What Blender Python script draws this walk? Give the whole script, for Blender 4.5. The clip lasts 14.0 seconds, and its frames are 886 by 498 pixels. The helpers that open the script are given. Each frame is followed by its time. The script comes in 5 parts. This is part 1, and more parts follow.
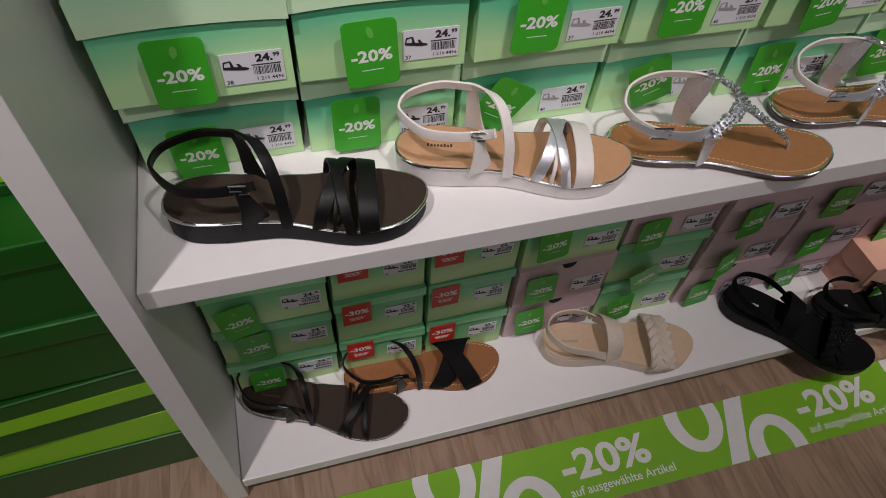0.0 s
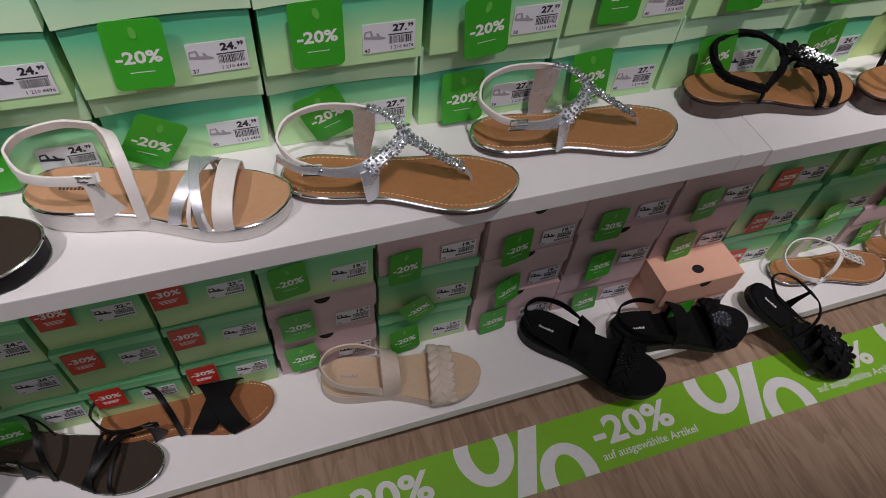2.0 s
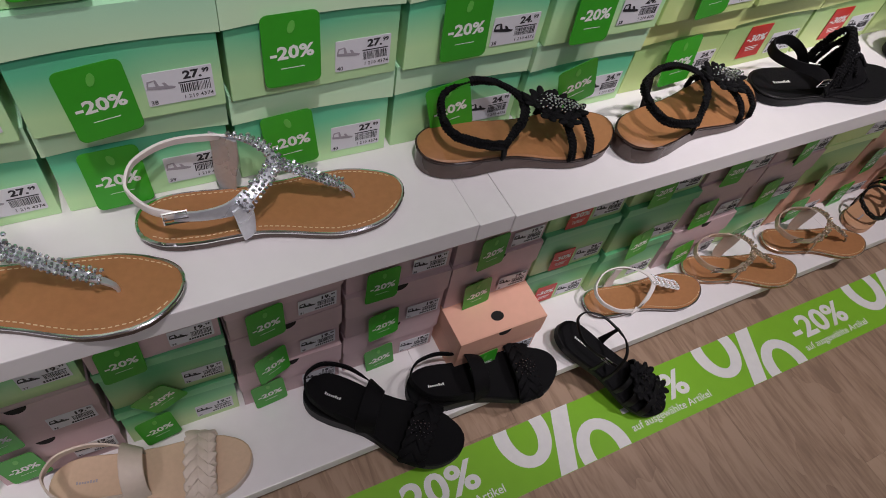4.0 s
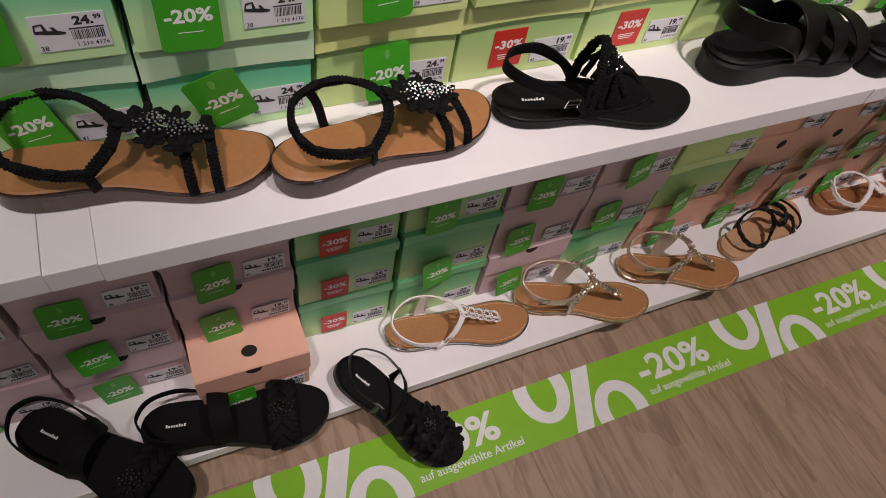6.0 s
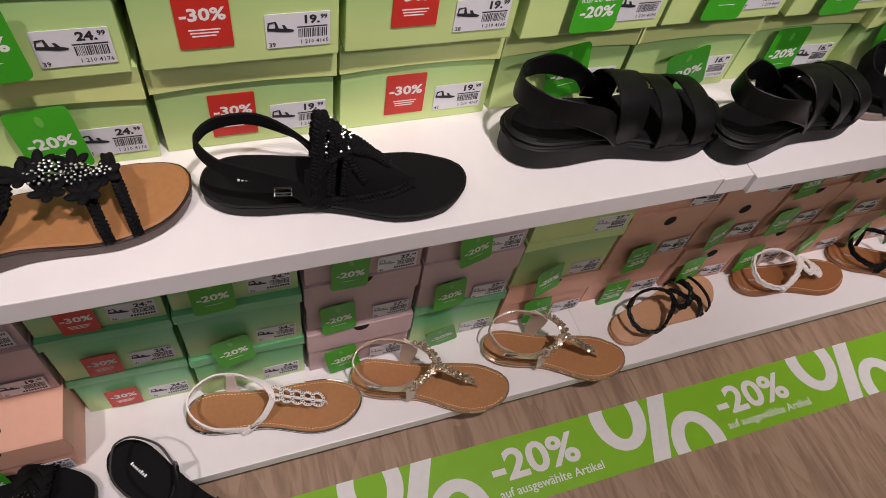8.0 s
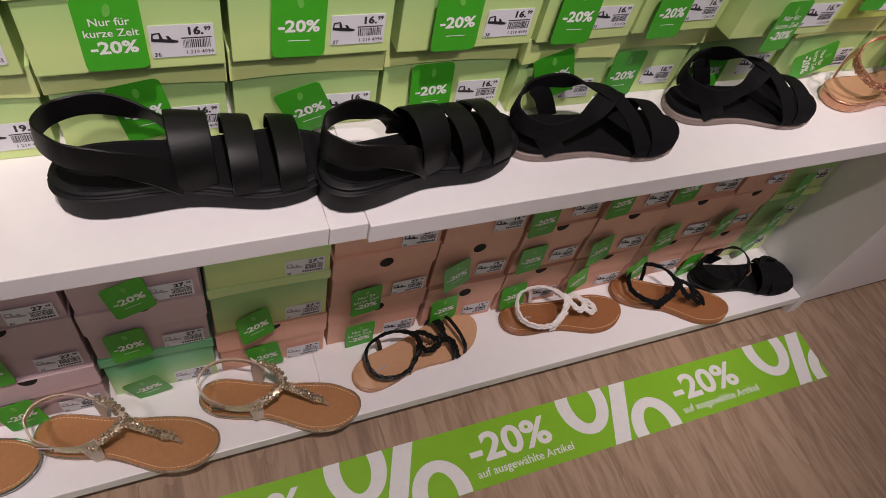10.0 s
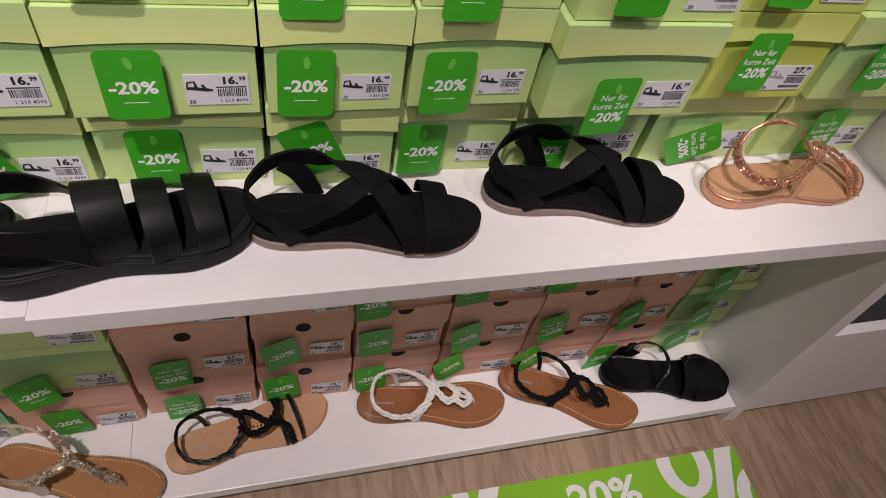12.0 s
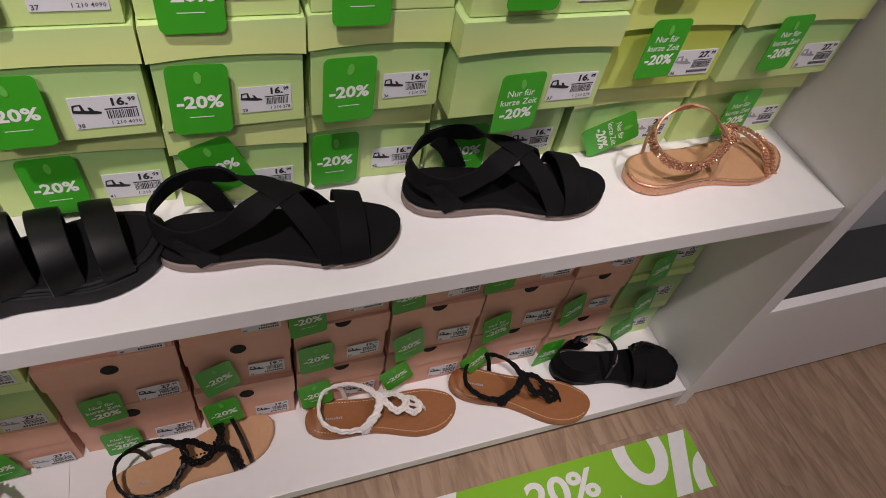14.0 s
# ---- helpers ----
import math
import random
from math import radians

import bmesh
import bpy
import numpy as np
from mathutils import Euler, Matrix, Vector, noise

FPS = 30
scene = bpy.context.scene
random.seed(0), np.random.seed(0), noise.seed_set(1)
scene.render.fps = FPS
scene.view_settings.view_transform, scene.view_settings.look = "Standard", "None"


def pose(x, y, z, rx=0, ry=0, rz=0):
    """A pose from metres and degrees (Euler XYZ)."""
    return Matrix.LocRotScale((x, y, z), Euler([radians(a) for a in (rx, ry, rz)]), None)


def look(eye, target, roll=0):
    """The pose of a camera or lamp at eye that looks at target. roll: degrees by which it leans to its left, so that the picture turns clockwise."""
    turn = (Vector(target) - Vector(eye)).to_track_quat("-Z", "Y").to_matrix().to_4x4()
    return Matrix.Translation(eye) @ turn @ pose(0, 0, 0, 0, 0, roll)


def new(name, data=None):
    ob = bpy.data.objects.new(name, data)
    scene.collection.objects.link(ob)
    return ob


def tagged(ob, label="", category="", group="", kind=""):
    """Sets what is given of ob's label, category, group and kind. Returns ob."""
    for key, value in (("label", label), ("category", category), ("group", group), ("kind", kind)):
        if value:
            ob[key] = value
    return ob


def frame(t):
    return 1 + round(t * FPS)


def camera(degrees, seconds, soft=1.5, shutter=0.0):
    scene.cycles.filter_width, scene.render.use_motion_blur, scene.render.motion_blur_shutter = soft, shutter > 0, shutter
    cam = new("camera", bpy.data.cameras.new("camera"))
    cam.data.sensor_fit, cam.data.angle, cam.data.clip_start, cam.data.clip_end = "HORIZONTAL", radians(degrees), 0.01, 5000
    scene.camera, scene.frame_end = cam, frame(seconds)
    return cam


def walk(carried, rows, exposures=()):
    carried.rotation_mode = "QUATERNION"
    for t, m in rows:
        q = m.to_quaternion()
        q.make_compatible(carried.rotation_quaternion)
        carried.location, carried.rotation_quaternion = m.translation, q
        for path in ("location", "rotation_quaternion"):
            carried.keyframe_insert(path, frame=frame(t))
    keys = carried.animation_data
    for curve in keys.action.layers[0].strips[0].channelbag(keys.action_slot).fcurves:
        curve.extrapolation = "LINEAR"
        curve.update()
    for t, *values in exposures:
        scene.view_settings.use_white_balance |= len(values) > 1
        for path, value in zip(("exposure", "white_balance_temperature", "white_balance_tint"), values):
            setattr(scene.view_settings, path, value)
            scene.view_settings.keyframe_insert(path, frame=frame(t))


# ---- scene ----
cam = camera(68.8, 14.0, soft=0.95)
PATH = [
    (0, (0.157, -0.37, 1.031), (0.554, 0.777, -0.558), 4.9),
    (0.5, (0.199, -0.377, 1.031), (0.653, 0.742, -0.564), 5.0),
    (1, (0.319, -0.38, 1.039), (0.722, 0.792, -0.531), 6.0),
    (1.5, (0.428, -0.405, 1.036), (0.868, 0.76, -0.529), 5.0),
    (2, (0.473, -0.412, 1.036), (0.972, 0.736, -0.523), 6.6),
    (2.2, (0.484, -0.419, 1.034), (0.986, 0.715, -0.535), 6.7),
    (4.3, (0.789, -0.322, 1.027), (1.532, 0.651, -0.554), 13.8),
    (4.5, (0.822, -0.318, 1.022), (1.537, 0.639, -0.583), 13.1),
    (5, (0.964, -0.312, 1.031), (1.59, 0.733, -0.556), 13.4),
    (5.5, (1.089, -0.349, 1.032), (1.714, 0.708, -0.547), 13.3),
    (6, (1.152, -0.368, 1.019), (1.812, 0.614, -0.593), 13.8),
    (6.5, (1.261, -0.318, 1.003), (1.971, 0.539, -0.659), 22.2),
    (7, (1.362, -0.277, 1.0), (2.039, 0.715, -0.6), 19.8),
    (7.2, (1.383, -0.288, 0.995), (2.057, 0.707, -0.603), 17.2),
    (9.3, (1.734, -0.393, 1.036), (2.247, 0.718, -0.546), 12.0),
    (9.5, (1.767, -0.402, 1.036), (2.307, 0.702, -0.542), 11.3),
    (10, (1.882, -0.39, 1.04), (2.57, 0.656, -0.519), 16.7),
    (10.5, (1.986, -0.361, 1.039), (2.67, 0.661, -0.538), 16.8),
    (11, (2.088, -0.337, 1.038), (2.607, 0.798, -0.525), 14.5),
    (11.5, (2.191, -0.346, 1.032), (2.654, 0.784, -0.552), 14.7),
    (12, (2.252, -0.355, 1.047), (2.749, 0.81, -0.5), 13.6),
    (12.5, (2.29, -0.366, 1.046), (2.835, 0.802, -0.483), 11.3),
    (13, (2.304, -0.366, 1.046), (2.905, 0.774, -0.483), 12.1),
    (13.5, (2.308, -0.365, 1.046), (2.919, 0.779, -0.476), 12.3),
    (14, (2.3, -0.362, 1.046), (2.895, 0.792, -0.475), 12.3),
]
walk(cam, [(t, look(eye, target, roll)) for t, eye, target, roll in PATH], [(0, -0.08, 6200, 9), (1.5, -0.12, 6050, 9), (4.5, 0.13, 6000, 11), (5.5, -0.04, 6350, 12), (6.0, 0.06, 6450, 13), (6.5, 0.16, 6450, 13), (7.0, 0.10, 6450, 12), (9.5, 0.24, 6400, 14), (10.0, 0.12, 6450, 14), (10.5, 0.04, 6450, 13), (11.5, 0.16, 6400, 12), (14.0, 0.1, 6350, 10)])
import functools

# ---------- light ----------
world = bpy.data.worlds.new("shop_air")
scene.world = world
world.use_nodes = True
world.node_tree.nodes["Background"].inputs[0].default_value = (1.0, 0.93, 0.97, 1)
world.node_tree.nodes["Background"].inputs[1].default_value = 0.012


def srgb(r, g, b):
    """Linear colour from 0..255 screen values."""
    return tuple((c / 255 / 12.92) if c / 255 <= 0.04045 else ((c / 255 + 0.055) / 1.055) ** 2.4 for c in (r, g, b)) + (1,)


def spot(eye, target, watts, angle=70, size=0.06, blend=0.6, color=(1.0, 0.865, 0.84)):
    data = bpy.data.lights.new("ceiling_spot_or_fill", "SPOT")
    data.energy, data.spot_size, data.spot_blend, data.shadow_soft_size, data.color = watts, radians(angle), blend, size, color
    ob = new("ceiling_spot_or_fill", data)
    ob.matrix_world = look(eye, target)
    return ob


SPOTS = [(-0.5, -0.72), (0.7, -0.72), (1.90, -0.72), (3.1, -0.72)]
for (sx, sy), watts, angle, ty, tz in zip(SPOTS, (108, 84, 132, 78), (56, 52, 52, 60), (0.42, 0.36, 0.20, 0.08), (0.80, 0.78, 0.68, 0.60)):
    spot((sx, sy, 2.66), (sx + (0.12 if sx < 3 else 0.42), ty, tz), watts, angle, 0.045)
# Added fill spots, no such lamps known: they brighten the upper box fronts.
for sx, watts in ((-0.1, 54), (0.68, 52), (1.96, 96), (2.7, 10), (3.35, 12)):
    spot((sx, -1.7, 2.66), (sx, 0.12, 1.06), watts, 26, 0.06, 0.75)
# Unseen area lamps, added overhead as weak general fill.
for px in (-1.2, 1.5, 4.2):
    data = bpy.data.lights.new("overhead_fill_light", "AREA")
    data.shape, data.size, data.size_y, data.energy, data.color = "RECTANGLE", 1.2, 0.6, 7, (1.0, 0.93, 1.0)
    fill_light = new("overhead_fill_light", data)
    fill_light.matrix_world = pose(px, -2.3, 2.83)
scene.view_settings.exposure = 0.0


# ---------- materials ----------
def material(name, color, rough=0.5, metal=0.0, vary=0.08, scale=30.0, bump=0.0, bump_scale=200.0, coat=0.0, spread=0.0, transmission=0.0, sheen=0.0, spec=0.5):
    m = bpy.data.materials.new(name)
    m.use_nodes = True
    n, l = m.node_tree.nodes, m.node_tree.links
    p = n["Principled BSDF"]
    p.inputs["Roughness"].default_value, p.inputs["Metallic"].default_value = rough, metal
    p.inputs["Coat Weight"].default_value = coat
    p.inputs["Transmission Weight"].default_value = transmission
    p.inputs["Sheen Weight"].default_value = sheen
    p.inputs["Specular IOR Level"].default_value = spec
    tc = n.new("ShaderNodeTexCoord")
    big, small = n.new("ShaderNodeTexNoise"), n.new("ShaderNodeTexNoise")
    big.inputs["Scale"].default_value, small.inputs["Scale"].default_value = scale * 0.25, scale * 4
    for t in (big, small):
        t.inputs["Detail"].default_value = 4
        l.new(tc.outputs["Object"], t.inputs["Vector"])
    add = n.new("ShaderNodeMath"); add.operation = "ADD"
    l.new(big.outputs["Fac"], add.inputs[0]); l.new(small.outputs["Fac"], add.inputs[1])
    remap = n.new("ShaderNodeMapRange")
    remap.inputs["From Min"].default_value, remap.inputs["From Max"].default_value = 0.6, 1.4
    remap.inputs["To Min"].default_value, remap.inputs["To Max"].default_value = 1 - vary, 1 + vary
    l.new(add.outputs[0], remap.inputs["Value"])
    value = remap.outputs[0]
    if spread:
        info, r2, mul = n.new("ShaderNodeObjectInfo"), n.new("ShaderNodeMapRange"), n.new("ShaderNodeMath")
        r2.inputs["To Min"].default_value, r2.inputs["To Max"].default_value = 1 - spread, 1 + spread
        l.new(info.outputs["Random"], r2.inputs["Value"])
        mul.operation = "MULTIPLY"
        l.new(value, mul.inputs[0]); l.new(r2.outputs[0], mul.inputs[1])
        value = mul.outputs[0]
    hsv = n.new("ShaderNodeHueSaturation")
    hsv.inputs["Color"].default_value = color
    l.new(value, hsv.inputs["Value"])
    l.new(hsv.outputs[0], p.inputs["Base Color"])
    rr = n.new("ShaderNodeMapRange")
    rr.inputs["From Min"].default_value, rr.inputs["From Max"].default_value = 0.3, 0.7
    rr.inputs["To Min"].default_value, rr.inputs["To Max"].default_value = max(0.02, rough - 0.07), min(1, rough + 0.07)
    l.new(big.outputs["Fac"], rr.inputs["Value"]); l.new(rr.outputs[0], p.inputs["Roughness"])
    if bump:
        tex, b = n.new("ShaderNodeTexNoise"), n.new("ShaderNodeBump")
        tex.inputs["Scale"].default_value, tex.inputs["Detail"].default_value = bump_scale, 6
        b.inputs["Strength"].default_value, b.inputs["Distance"].default_value = bump, 0.002
        l.new(tc.outputs["Object"], tex.inputs["Vector"])
        l.new(tex.outputs["Fac"], b.inputs["Height"]); l.new(b.outputs[0], p.inputs["Normal"])
    return m


def print_and_bounce_card(name, low, high, swirl, z0=0.0, z1=0.1, rough=0.38):
    """Card printed with a soft two-tone wash and a paler swirl; shelf bounce is painted in as the pale bottom."""
    m = bpy.data.materials.new(name)
    m.use_nodes = True
    n, l = m.node_tree.nodes, m.node_tree.links
    p = n["Principled BSDF"]
    p.inputs["Roughness"].default_value = rough
    tc, sep, info = n.new("ShaderNodeTexCoord"), n.new("ShaderNodeSeparateXYZ"), n.new("ShaderNodeObjectInfo")
    l.new(tc.outputs["Object"], sep.inputs[0])
    noise_a = n.new("ShaderNodeTexNoise")
    noise_a.noise_dimensions = "4D"
    noise_a.inputs["Scale"].default_value, noise_a.inputs["Detail"].default_value = 5.5, 1
    scaled = n.new("ShaderNodeMath"); scaled.operation = "MULTIPLY"; scaled.inputs[1].default_value = 9
    l.new(info.outputs["Random"], scaled.inputs[0]); l.new(scaled.outputs[0], noise_a.inputs["W"])
    l.new(tc.outputs["Object"], noise_a.inputs["Vector"])
    # height drives the wash: pale low down, where bounced light is painted in
    h = n.new("ShaderNodeMapRange")
    h.inputs["From Min"].default_value, h.inputs["From Max"].default_value = z0, z1
    l.new(sep.outputs["Z"], h.inputs["Value"])
    mixv = n.new("ShaderNodeMath"); mixv.operation = "MULTIPLY_ADD"
    shifted = n.new("ShaderNodeMath"); shifted.operation = "SUBTRACT"; shifted.inputs[1].default_value = 0.5
    l.new(noise_a.outputs["Fac"], shifted.inputs[0])
    l.new(shifted.outputs[0], mixv.inputs[0]); mixv.inputs[1].default_value = 0.6
    l.new(h.outputs[0], mixv.inputs[2])
    ramp = n.new("ShaderNodeValToRGB")
    ramp.color_ramp.elements[0].color, ramp.color_ramp.elements[1].color = low, high
    ramp.color_ramp.elements[0].position = 0.22
    mid = ramp.color_ramp.elements.new(0.62); mid.color = swirl
    l.new(mixv.outputs[0], ramp.inputs[0])
    grain = n.new("ShaderNodeTexNoise"); grain.inputs["Scale"].default_value = 900
    l.new(tc.outputs["Object"], grain.inputs["Vector"])
    hsv, vr = n.new("ShaderNodeHueSaturation"), n.new("ShaderNodeMapRange")
    vr.inputs["To Min"].default_value, vr.inputs["To Max"].default_value = 0.92, 1.06
    l.new(info.outputs["Random"], vr.inputs["Value"]); l.new(vr.outputs[0], hsv.inputs["Value"])
    l.new(ramp.outputs[0], hsv.inputs["Color"]); l.new(hsv.outputs[0], p.inputs["Base Color"])
    b = n.new("ShaderNodeBump"); b.inputs["Strength"].default_value, b.inputs["Distance"].default_value = 0.08, 0.001
    l.new(grain.outputs["Fac"], b.inputs["Height"]); l.new(b.outputs[0], p.inputs["Normal"])
    return m


def wood_floor(name):
    m = bpy.data.materials.new(name)
    m.use_nodes = True
    n, l = m.node_tree.nodes, m.node_tree.links
    p = n["Principled BSDF"]
    p.inputs["Roughness"].default_value = 0.42
    tc, mp, info = n.new("ShaderNodeTexCoord"), n.new("ShaderNodeMapping"), n.new("ShaderNodeObjectInfo")
    mp.inputs["Scale"].default_value = (3.0, 20.0, 1.0)
    off = n.new("ShaderNodeVectorMath"); off.operation = "ADD"
    big = n.new("ShaderNodeMath"); big.operation = "MULTIPLY"; big.inputs[1].default_value = 17
    l.new(info.outputs["Random"], big.inputs[0])
    l.new(tc.outputs["Object"], off.inputs[0]); l.new(big.outputs[0], off.inputs[1])
    l.new(off.outputs[0], mp.inputs["Vector"])
    g1, g2 = n.new("ShaderNodeTexNoise"), n.new("ShaderNodeTexNoise")
    g1.inputs["Scale"].default_value, g1.inputs["Detail"].default_value, g1.inputs["Distortion"].default_value = 1.6, 3, 1.4
    g2.inputs["Scale"].default_value, g2.inputs["Detail"].default_value = 9, 6
    l.new(mp.outputs[0], g1.inputs["Vector"]); l.new(mp.outputs[0], g2.inputs["Vector"])
    # growth rings: level lines of a slow, stretched noise
    slow = n.new("ShaderNodeMapping"); slow.inputs["Scale"].default_value = (1.1, 6.5, 1.0)
    l.new(off.outputs[0], slow.inputs["Vector"])
    g3 = n.new("ShaderNodeTexNoise")
    g3.inputs["Scale"].default_value, g3.inputs["Detail"].default_value, g3.inputs["Roughness"].default_value = 1.3, 2, 0.35
    l.new(slow.outputs[0], g3.inputs["Vector"])
    times = n.new("ShaderNodeMath"); times.operation = "MULTIPLY"; times.inputs[1].default_value = 13
    fold = n.new("ShaderNodeMath"); fold.operation = "FRACT"
    l.new(g3.outputs["Fac"], times.inputs[0]); l.new(times.outputs[0], fold.inputs[0])
    soft_ring = n.new("ShaderNodeMath"); soft_ring.operation = "MULTIPLY_ADD"; soft_ring.inputs[1].default_value = 0.20
    l.new(fold.outputs[0], soft_ring.inputs[0]); l.new(g1.outputs["Fac"], soft_ring.inputs[2])
    mix = n.new("ShaderNodeMath"); mix.operation = "MULTIPLY_ADD"; mix.inputs[1].default_value = 0.55
    l.new(g2.outputs["Fac"], mix.inputs[0]); l.new(soft_ring.outputs[0], mix.inputs[2])
    ramp = n.new("ShaderNodeValToRGB")
    e = ramp.color_ramp.elements
    e[0].position, e[1].position = 0.62, 1.08
    e[0].color, e[1].color = (0.236, 0.158, 0.105, 1), (0.378, 0.264, 0.180, 1)
    k = e.new(0.84); k.color = (0.315, 0.213, 0.140, 1)
    l.new(mix.outputs[0], ramp.inputs[0])
    hsv, vr = n.new("ShaderNodeHueSaturation"), n.new("ShaderNodeMapRange")
    vr.inputs["To Min"].default_value, vr.inputs["To Max"].default_value = 0.94, 1.06
    l.new(info.outputs["Random"], vr.inputs["Value"]); l.new(vr.outputs[0], hsv.inputs["Value"])
    l.new(ramp.outputs[0], hsv.inputs["Color"]); l.new(hsv.outputs[0], p.inputs["Base Color"])
    b = n.new("ShaderNodeBump"); b.inputs["Strength"].default_value, b.inputs["Distance"].default_value = 0.15, 0.001
    l.new(g2.outputs["Fac"], b.inputs["Height"]); l.new(b.outputs[0], p.inputs["Normal"])
    return m


WHITE = material("white_melamine", (0.80, 0.78, 0.775, 1), 0.35, vary=0.025, scale=12, bump=0.03, bump_scale=500)
WALL = material("painted_wall", (0.34, 0.33, 0.32, 1), 0.8, vary=0.05, scale=3)
CEILING = material("ceiling_tile_white", (0.30, 0.30, 0.30, 1), 0.9, vary=0.05, scale=3)
# niche floor colour, also used for the added panels that darken the side bay
DARK = material("charcoal_and_bay_shade", (0.03, 0.03, 0.032, 1), 0.55, vary=0.2, scale=6)
GREY = material("grey_laminate", (0.45, 0.45, 0.46, 1), 0.5, vary=0.08, scale=6)
PLINTH = material("black_plinth", (0.015, 0.014, 0.013, 1), 0.7)
FLOOR = wood_floor("oak_vinyl")
SUBFLOOR = material("floor_joint", (0.22, 0.142, 0.09, 1), 0.8)
FILM_GREEN = material("green_floor_film", srgb(128, 184, 40), 0.38, vary=0.05, scale=8, bump=0.02)
FILM_WHITE = material("white_floor_print", (0.74, 0.74, 0.72, 1), 0.4, vary=0.05, scale=20)
TAG_GREEN = material("green_tag_card", srgb(62, 164, 36), 0.4, vary=0.06, scale=20, spread=0.12)
TAG_RED = material("red_sticker_paper", srgb(198, 48, 36), 0.45, vary=0.05, scale=20)
PAPER = material("white_label_paper", (0.72, 0.73, 0.76, 1), 0.5, vary=0.02)
INK = material("black_print", (0.02, 0.02, 0.025, 1), 0.6)
PALE_INK = material("pale_print", (0.35, 0.33, 0.36, 1), 0.6)
TAG_INK = material("white_tag_print", (0.8, 0.82, 0.78, 1), 0.5, vary=0.02)
CARD = {
    "mint": (print_and_bounce_card("mint_box_card", srgb(194, 234, 172), srgb(58, 164, 138), srgb(110, 204, 156)), print_and_bounce_card("mint_lid_card", srgb(214, 243, 202), srgb(184, 234, 196), srgb(208, 242, 200), 0.04, 0.11)),
    "lime": (print_and_bounce_card("lime_box_card", srgb(202, 224, 146), srgb(128, 178, 122), srgb(172, 208, 134)), print_and_bounce_card("lime_lid_card", srgb(220, 232, 152), srgb(194, 220, 150), srgb(214, 228, 150), 0.04, 0.11)),
    "olive": (print_and_bounce_card("olive_box_card", srgb(190, 204, 100), srgb(150, 160, 54), srgb(168, 182, 74)), print_and_bounce_card("olive_lid_card", srgb(214, 224, 132), srgb(190, 204, 100), srgb(208, 220, 126), 0.04, 0.11)),
    "green": (print_and_bounce_card("green_box_card", srgb(196, 226, 160), srgb(88, 172, 122), srgb(126, 200, 138)), print_and_bounce_card("green_lid_card", srgb(176, 222, 160), srgb(108, 186, 132), srgb(140, 208, 150), 0.04, 0.11)),
}
KRAFT = material("pink_kraft_card", srgb(224, 174, 150), 0.6, vary=0.05, scale=14, bump=0.05, bump_scale=700, spread=0.06)
# Same kraft card again, with the cooler light on the left bays painted in.
KRAFT_COOL_LIGHT = material("kraft_card_cool_light", srgb(206, 180, 182), 0.6, vary=0.05, scale=14, bump=0.05, bump_scale=700, spread=0.06)
# near-black colour for the shade inside the finger holes
HOLE_SHADE = material("painted_hole_shade", (0.012, 0.01, 0.009, 1), 0.9)
DEEP_GREEN = material("deep_green_card", srgb(15, 80, 10), 0.4, vary=0.1, scale=5, spread=0.12)
LIME_CARD = material("bright_lime_card", srgb(150, 216, 24), 0.4, vary=0.06, scale=6)
# shoe materials
TAN = material("tan_insole_leather", (0.36, 0.165, 0.062, 1), 0.5, vary=0.12, scale=40, bump=0.08, bump_scale=900)
NUDE = material("nude_insole", (0.52, 0.295, 0.16, 1), 0.55, vary=0.07, scale=40, bump=0.06, bump_scale=900)
COGNAC = material("cognac_insole", (0.27, 0.105, 0.036, 1), 0.5, vary=0.12, scale=40, bump=0.08, bump_scale=900)
BEIGE = material("beige_insole", (0.60, 0.44, 0.30, 1), 0.55, vary=0.07, scale=40, bump=0.06, bump_scale=900)
UMBER = material("dark_brown_insole", (0.042, 0.030, 0.022, 1), 0.8, vary=0.15, scale=40, bump=0.08, bump_scale=900, spec=0.2)
BLACK = material("black_leather", (0.006, 0.006, 0.006, 1), 0.42, vary=0.2, scale=50, bump=0.14, bump_scale=800, spec=0.22)
MATT_BLACK = material("matt_black_fabric", (0.005, 0.005, 0.0058, 1), 0.8, vary=0.2, scale=80, bump=0.25, bump_scale=1500, spec=0.15)
RUBBER = material("black_rubber", (0.006, 0.006, 0.007, 1), 0.55, vary=0.2, scale=60, bump=0.1, bump_scale=600, spec=0.25)
BROWN_EDGE = material("dark_brown_sole_edge", (0.085, 0.055, 0.045, 1), 0.3, vary=0.15)
PIPING = material("glossy_brown_piping", (0.05, 0.03, 0.024, 1), 0.08, 0.3, vary=0.1)
TAUPE = material("taupe_sole", (0.26, 0.20, 0.175, 1), 0.6, vary=0.1)
WHITE_LEATHER = material("white_leather", (0.78, 0.74, 0.71, 1), 0.42, vary=0.05, scale=40, bump=0.08, bump_scale=800)
CREAM = material("cream_leather", (0.62, 0.53, 0.44, 1), 0.5, vary=0.06, scale=40, bump=0.08, bump_scale=800)
SILVER = material("silver_leather", (0.66, 0.68, 0.72, 1), 0.3, 0.6, vary=0.1, scale=60, bump=0.2, bump_scale=900)
CHROME = material("polished_metal", (0.75, 0.74, 0.75, 1), 0.12, 1.0, vary=0.03)
GOLD_LEATHER = material("gold_metallic_leather", (0.60, 0.50, 0.38, 1), 0.3, 0.6, vary=0.1, scale=60, bump=0.15, bump_scale=900)
PEARL = material("pale_gold_bead", (0.68, 0.57, 0.43, 1), 0.24, 0.85, vary=0.45, scale=140)
